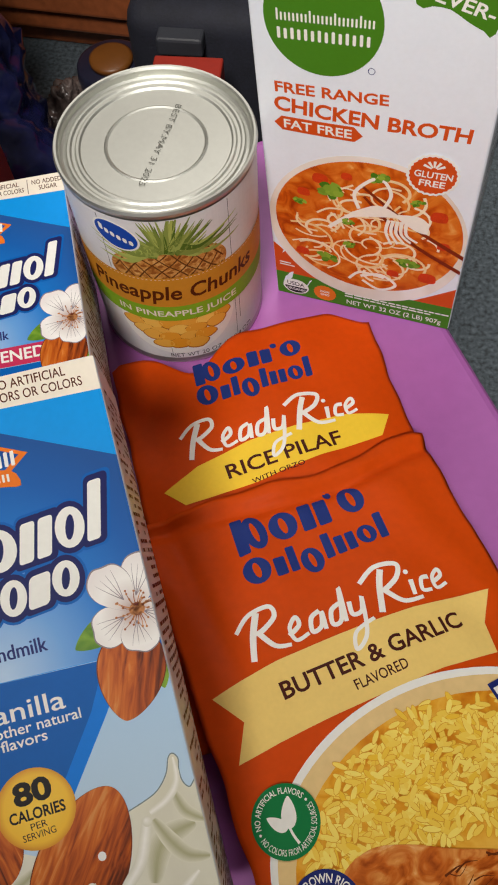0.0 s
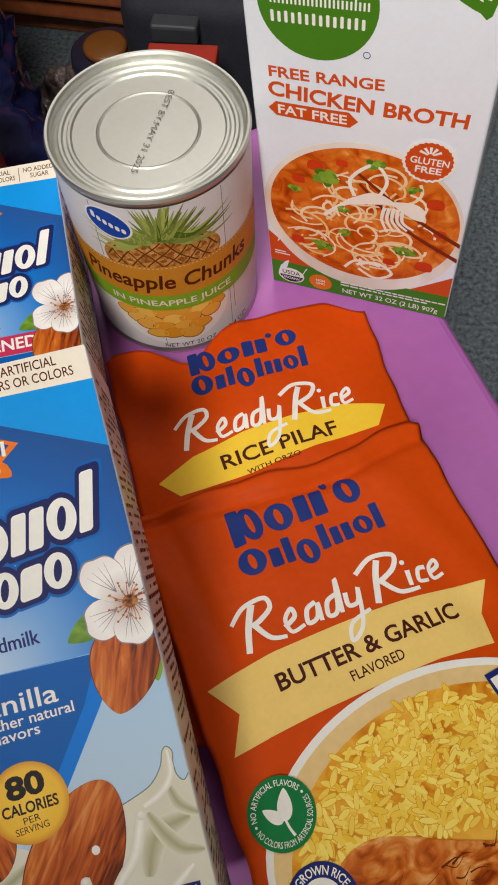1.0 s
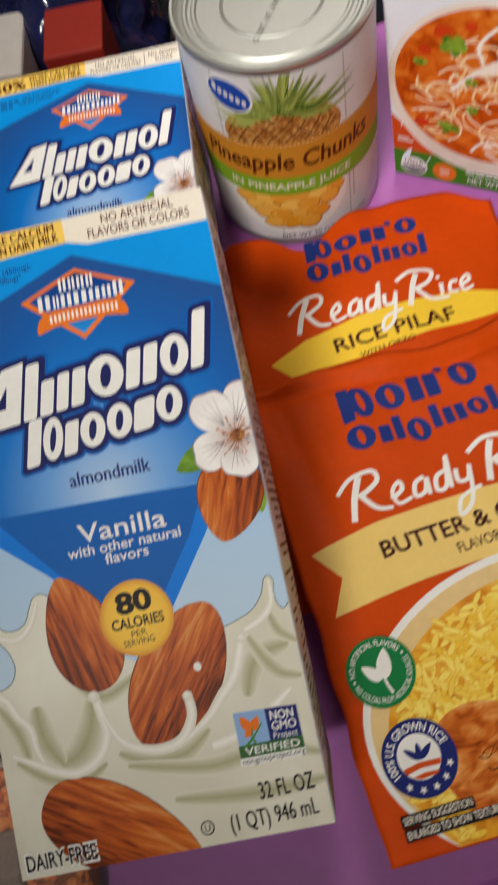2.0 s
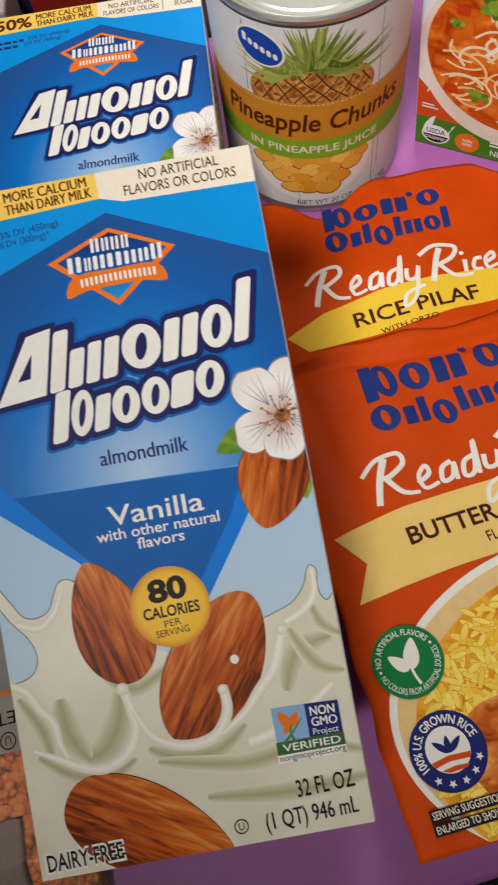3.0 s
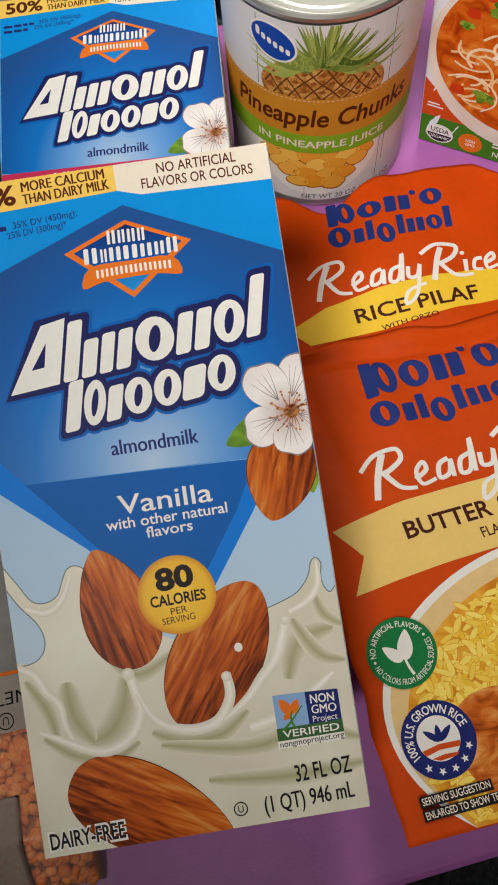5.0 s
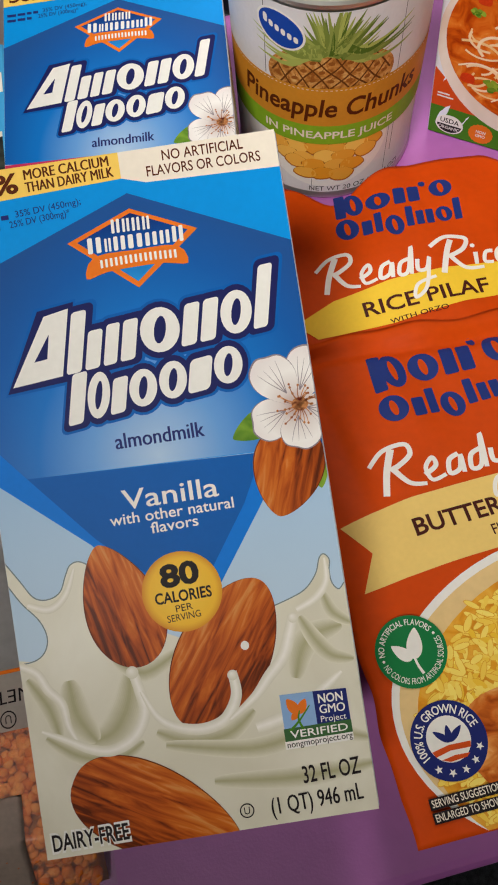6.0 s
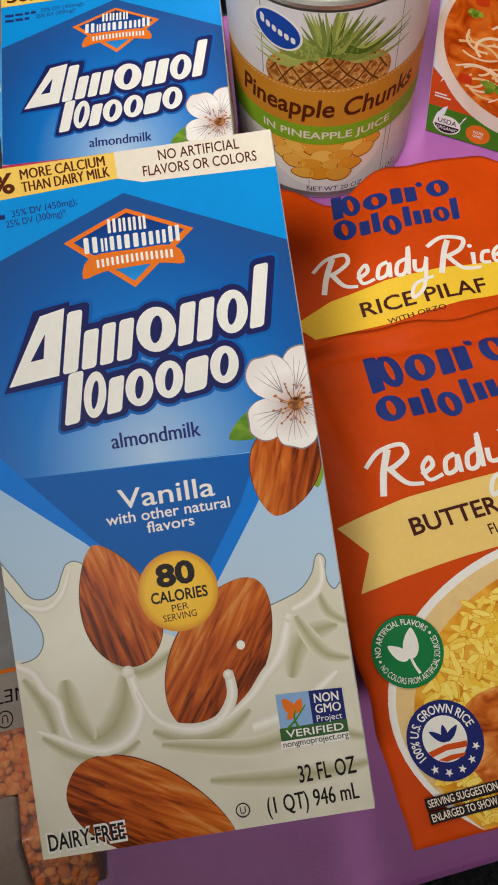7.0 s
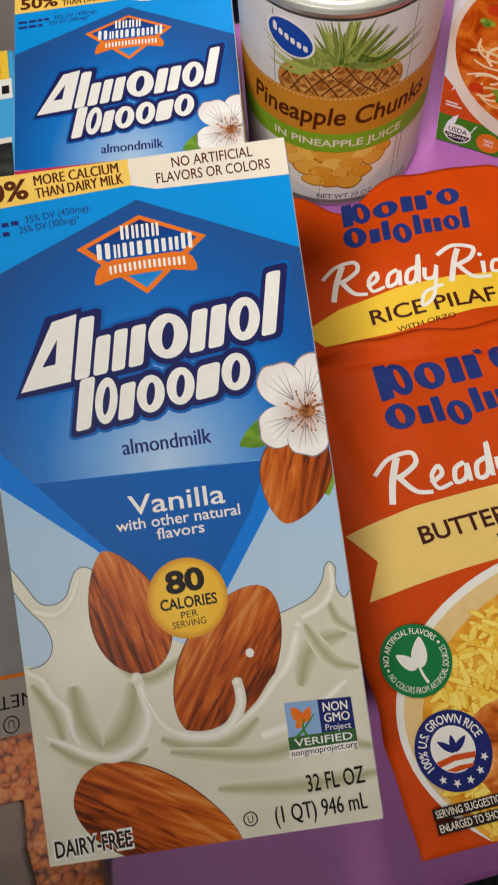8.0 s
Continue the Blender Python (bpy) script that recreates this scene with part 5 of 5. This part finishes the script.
# ---- bag of red lentils ----
FILM = bpy.data.materials.new("clear_film")
FILM.use_nodes = True
fb = FILM.node_tree.nodes["Principled BSDF"]
fb.inputs["Base Color"].default_value = (0.9, 0.9, 0.9, 1)
fb.inputs["Roughness"].default_value = 0.12
fb.inputs["Alpha"].default_value = 0.1
FROST = mat("frosted_film", srgb(190, 188, 186), 0.35, vary=0.12, scale=25, bump=0.3, bump_scale=60)
BAG = pose(-0.110, -0.032, 0.0, 0, 0, 30.0)
bag = thing("lentil_bag", BAG, "clear plastic bag of orange red lentils", "bag")


def bag_height(x, y):
    """Millimetres above the lid."""
    ex = min(max((x + 110) / 26, 0), 1) * min(max((40 - x) / 16, 0), 1)
    ey = min(max((y + 60) / 22, 0), 1)
    return 1.5 + 19.5 * (ex * ey) ** 0.5 * (1 if y < 36 else max(0.25, 1 - (y - 36) / 60)) + 1.0 * noise.noise(Vector((x / 18, y / 18, 2.0)))


def bag_sheet(x0, x1, y0, y1, lift, name, material, label=""):
    bm = bmesh.new()
    nx, ny = 40, 40
    g = [[bm.verts.new(Vector((x0 + (x1 - x0) * i / nx, y0 + (y1 - y0) * j / ny, bag_height(x0 + (x1 - x0) * i / nx, y0 + (y1 - y0) * j / ny) + lift)) * MM) for j in range(ny + 1)] for i in range(nx + 1)]
    for i in range(nx):
        for j in range(ny):
            bm.faces.new((g[i][j], g[i + 1][j], g[i + 1][j + 1], g[i][j + 1]))
    r = bmesh.ops.solidify(bm, geom=bm.faces[:], thickness=0.0002)
    return part(name, bm, material, bag, label, smooth=True)


film = bag_sheet(-110, 40, -60, 22, 0.9, "film", FILM, "clear plastic film")
film.visible_shadow = False
bag_sheet(-108, 37, -58, 22, -2.6, "lentil_bed", mat("lentil_bed", srgb(206, 122, 58), 0.6, vary=0.2, scale=200), "packed lentils")
bag_sheet(-110, 40, 22.8, 120, 0.6, "bag_top", FROST, "flattened translucent upper part of the bag")
bag_sheet(-95, 36, 0.5, 22, 1.2, "label_band", ink("bag_label", 214, 204, 194, 0.45, 0.05), "pale printed band")
bag_sheet(-95, 14, -58, -22, 1.2, "price_label", ink("bag_paper", 196, 180, 168, 0.6, 0.1), "pale paper label")
bgs = Surface(bag, lambda u, v, h: Vector((u, v, bag_height(u, v) + 1.25 + h)) * MM, 3.0)
bm = bmesh.new()
rect(bm, -95, 21.4, 36, 22.8)
bgs.lay("label_edge", bm, INK_ORANGE, 0.15)
bm = bmesh.new()
words(bm, "NET WT", (22, 15.2), (-8, 15.2), 4.8)
stroke(bm, [(12 + 3.0 * math.cos(a / 8 * 3.1416), 4.6 + 3.0 * math.sin(a / 8 * 3.1416)) for a in range(17)], 0.5, n=1)
words(bm, "U", (13.2, 6.2), (10.8, 6.2), 3.0)
bgs.lay("bag_lettering", bm, INK_BLACK, 0.18)
LENTIL = island_ink("red_lentil", (224, 112, 34), (242, 154, 78), 0.5)
rng = random.Random(17)
bm = bmesh.new()
for k in range(1600):
    x, y = rng.uniform(-100, 34), rng.uniform(-58, 6)
    zz = bag_height(x, y) - 1.3 - rng.choice((0, 0, 1.2))
    if zz < 1.5:
        continue
    m = Matrix.Translation(Vector((x, y, zz)) * MM) @ Euler((rng.uniform(-0.6, 0.6), rng.uniform(-0.6, 0.6), 0)).to_matrix().to_4x4() @ Matrix.Diagonal((0.0026, 0.0026, 0.0013, 1))
    bmesh.ops.create_icosphere(bm, subdivisions=1, radius=rng.uniform(0.85, 1.1), matrix=m)
lent = part("lentil_fill", bm, LENTIL, bag, "loose orange lentils", smooth=True)
tagged(lent, kind="stuff")

# ---- package beside the cartons ----
PKG = pose(-0.2244, 0.2656, 0, 0, 0, 28.5)  # far right corner
pkg = thing("food_package", PKG, "blue and black food package beside the cartons", "package")
part("body", boxed(-0.1, -0.13, 0.0008, 0, 0, 0.045, bevel=0.006, seg=3), ink("package_blue", 70, 170, 226), pkg)
pk = Surface(pkg, lambda u, v, h: Vector((u, v, 45 + h)) * MM)
lay = lay_on(pk)
lay("yellow_tab", INK_YELLOW, 0.1, lambda b: rect(b, -60, -22, -5, -4), "yellow tab")
lay("white_strip", INK_WHITE, 0.1, lambda b: rect(b, -60, -34, -4, -22))
lay("strip_lettering", INK_BLACK, 0.2, lambda b: [rect(b, -9 - 5 * k, -31, -5.5 - 5 * k, -26) for k in range(5)])
lay("tab_mark", INK_RED, 0.2, lambda b: (rect(b, -12, -18, -9, -8), rect(b, -18, -18, -14, -10)))
lay("white_rule", INK_CREAM, 0.1, lambda b: rect(b, -90, -60, -6, -57))
lay("dark_photo", mottled_ink("ink_dark_photo", [(0.4, (24, 26, 28)), (0.7, (70, 76, 70))], 60), 0.1, lambda b: rect(b, -90, -115, -6, -60), "dark printed photograph")
lay("green_foot", INK_LEAF, 0.12, lambda b: rect(b, -90, -127, -6, -113))

# ---- things on the carpet behind the tote ----
NAVY_PLASTIC = mat("navy_bag_film", srgb(26, 30, 72), 0.16, vary=0.3, scale=12, bump=0.6, bump_scale=26, coat=0.5)
BLACK_CLOTH = mat("black_cloth", srgb(22, 24, 36), 0.8, vary=0.3, scale=40, bump=0.3, bump_scale=400)
GREY_FILM = mat("grey_bag_film", srgb(150, 152, 164), 0.3, vary=0.3, scale=14, bump=0.6, bump_scale=30)
RED_CARD = mat("red_card", srgb(150, 36, 20), 0.5, vary=0.08, scale=20)
AMBER = mat("amber_plastic", srgb(112, 66, 22), 0.4, vary=0.1)


def crumpled(bm, w, d, h, seed, amp):
    """A soft bag standing on the floor: uneven, folded skin."""
    bmesh.ops.create_icosphere(bm, subdivisions=5, radius=1)
    for v in bm.verts:
        n = v.co.normalized()
        q = 1 + amp * noise.noise(n * 1.8 + Vector((seed, 0, 0))) + 0.55 * amp * abs(noise.noise(n * 4.5 + Vector((0, seed, 0)))) + 0.3 * amp * abs(noise.noise(n * 11 + Vector((0, 0, seed))))
        p = n * q
        v.co = Vector((p.x * w / 2, p.y * d / 2, max(0, (p.z + 0.95) / 1.95 * h)))
    return bm


def soft_bag(x, y, w, d, h, seed, material, label, turn=0.0, amp=0.35):
    b = thing("plastic_bag", pose(x, y, FLOOR_Z, 0, 0, turn), label, "bag")
    part("skin", crumpled(bmesh.new(), w, d, h, seed, amp), material, b, smooth=True)
    knot = crumpled(bmesh.new(), w * 0.3, d * 0.34, h * 0.26, seed + 3, 0.5)
    for v in knot.verts:
        v.co += Vector((w * 0.05, -d * 0.05, h * 0.9))
    part("gathered_top", knot, material, b, smooth=True)
    return b


soft_bag(-0.43, 0.60, 0.22, 0.2, 0.30, 2.2, NAVY_PLASTIC, "crumpled navy blue plastic bag on the carpet", 20)
soft_bag(-0.52, 0.70, 0.18, 0.14, 0.36, 5.1, GREY_FILM, "crumpled grey plastic bag behind the navy one", 40)
soft_bag(-0.365, 0.765, 0.07, 0.08, 0.10, 7.7, mat("smoky_film", srgb(96, 84, 80), 0.15, vary=0.3, scale=20, bump=0.5, bump_scale=40, coat=0.5), "small clear plastic wrapper on the carpet", 10)
bp = thing("backpack", pose(-0.20, 0.90, FLOOR_Z, 0, 0, 4), "dark navy cloth backpack standing on the carpet", "backpack")
NAVY_CLOTH = mat("navy_cloth", srgb(24, 28, 46), 0.75, vary=0.25, scale=30, bump=0.3, bump_scale=500)
part("main_pocket", boxed(-0.10, -0.08, 0, 0.24, 0.12, 0.34, bevel=0.04, seg=4), NAVY_CLOTH, bp, smooth=True)
part("front_pocket", boxed(-0.085, -0.14, 0, 0.10, -0.075, 0.22, bevel=0.025, seg=4), BLACK_CLOTH, bp, smooth=True)
part("buckle", boxed(-0.045, -0.158, 0.185, 0.005, -0.136, 0.205, bevel=0.003), mat("grey_buckle", srgb(50, 52, 58), 0.4, vary=0.1), bp)
rb = thing("card_box", pose(-0.19, 0.70, FLOOR_Z, 0, 0, 6), "small red cardboard box by the backpack", "box")
part("box", boxed(-0.036, -0.025, 0, 0.036, 0.02, 0.205, bevel=0.002), RED_CARD, rb)
rb2 = thing("card_box", pose(-0.338, 0.505, FLOOR_Z, 0, 0, 22), "red cardboard box beside the navy bag", "box")
part("box", boxed(-0.026, -0.03, 0, 0.026, 0.03, 0.295, bevel=0.002), RED_CARD, rb2)
wb = thing("card_box", pose(-0.425, 0.49, FLOOR_Z, 0, 0, 22), "white cardboard box on the carpet", "box")
part("box", boxed(-0.05, -0.04, 0, 0.035, 0.04, 0.28, bevel=0.003), mat("white_box", srgb(206, 198, 190), 0.6, vary=0.06), wb)
jar = thing("plastic_tub", pose(-0.315, 0.80, FLOOR_Z, 0, 0, 0), "dark rounded plastic tub with an amber top", "tub")
part("tub", lathe([(0.034, 0.0), (0.038, 0.01), (0.044, 0.105), (0.042, 0.118), (0.038, 0.12)], 40), mat("dark_plastic", srgb(30, 32, 50), 0.3, vary=0.15), jar, smooth=True)
part("top_disc", lathe([(0.026, 0.1202), (0.026, 0.126), (0.022, 0.128)], 32), AMBER, jar, smooth=True)

# ---- wooden drawer chest along the back ----
chest = thing("drawer_chest", pose(-0.42, 0.94, FLOOR_Z), "dark brown wooden chest with moulded drawer fronts", "chest")
part("carcass", boxed(-0.55, 0.03, 0, 0.45, 0.45, 0.80, bevel=0.004), WOOD, chest)
for k in range(3):
    dr = part("drawer_front", boxed(-0.53, 0.0, 0.04 + 0.25 * k, 0.43, 0.029, 0.27 + 0.25 * k, bevel=0.008, seg=3), WOOD, chest)
    part("moulding", boxed(-0.49, -0.012, 0.075 + 0.25 * k, 0.39, -0.0005, 0.235 + 0.25 * k, bevel=0.006, seg=3), WOOD, dr)

# ---- ceiling lamp, and the stand of the added spot ----
WHITE_METAL = mat("lamp_white_metal", (0.8, 0.8, 0.78), 0.4, vary=0.02)
cl = thing("ceiling_lamp", pose(*CEILING_LAMP_AT), "round flat white ceiling lamp", "lamp")
part("canopy", lathe([(0.33, -0.005), (0.34, 0.0), (0.34, 0.05), (0.3, 0.0695)], 56, False), WHITE_METAL, cl, smooth=True)
# Unseen stand, made up to carry the added front spot.
lamp = thing("added_spot_stand", pose(ADDED_SPOT_AT[0], ADDED_SPOT_AT[1], FLOOR_Z), "unseen stand on the carpet, added to carry the front spot", "lamp")
TALL = ADDED_SPOT_AT[2] - FLOOR_Z
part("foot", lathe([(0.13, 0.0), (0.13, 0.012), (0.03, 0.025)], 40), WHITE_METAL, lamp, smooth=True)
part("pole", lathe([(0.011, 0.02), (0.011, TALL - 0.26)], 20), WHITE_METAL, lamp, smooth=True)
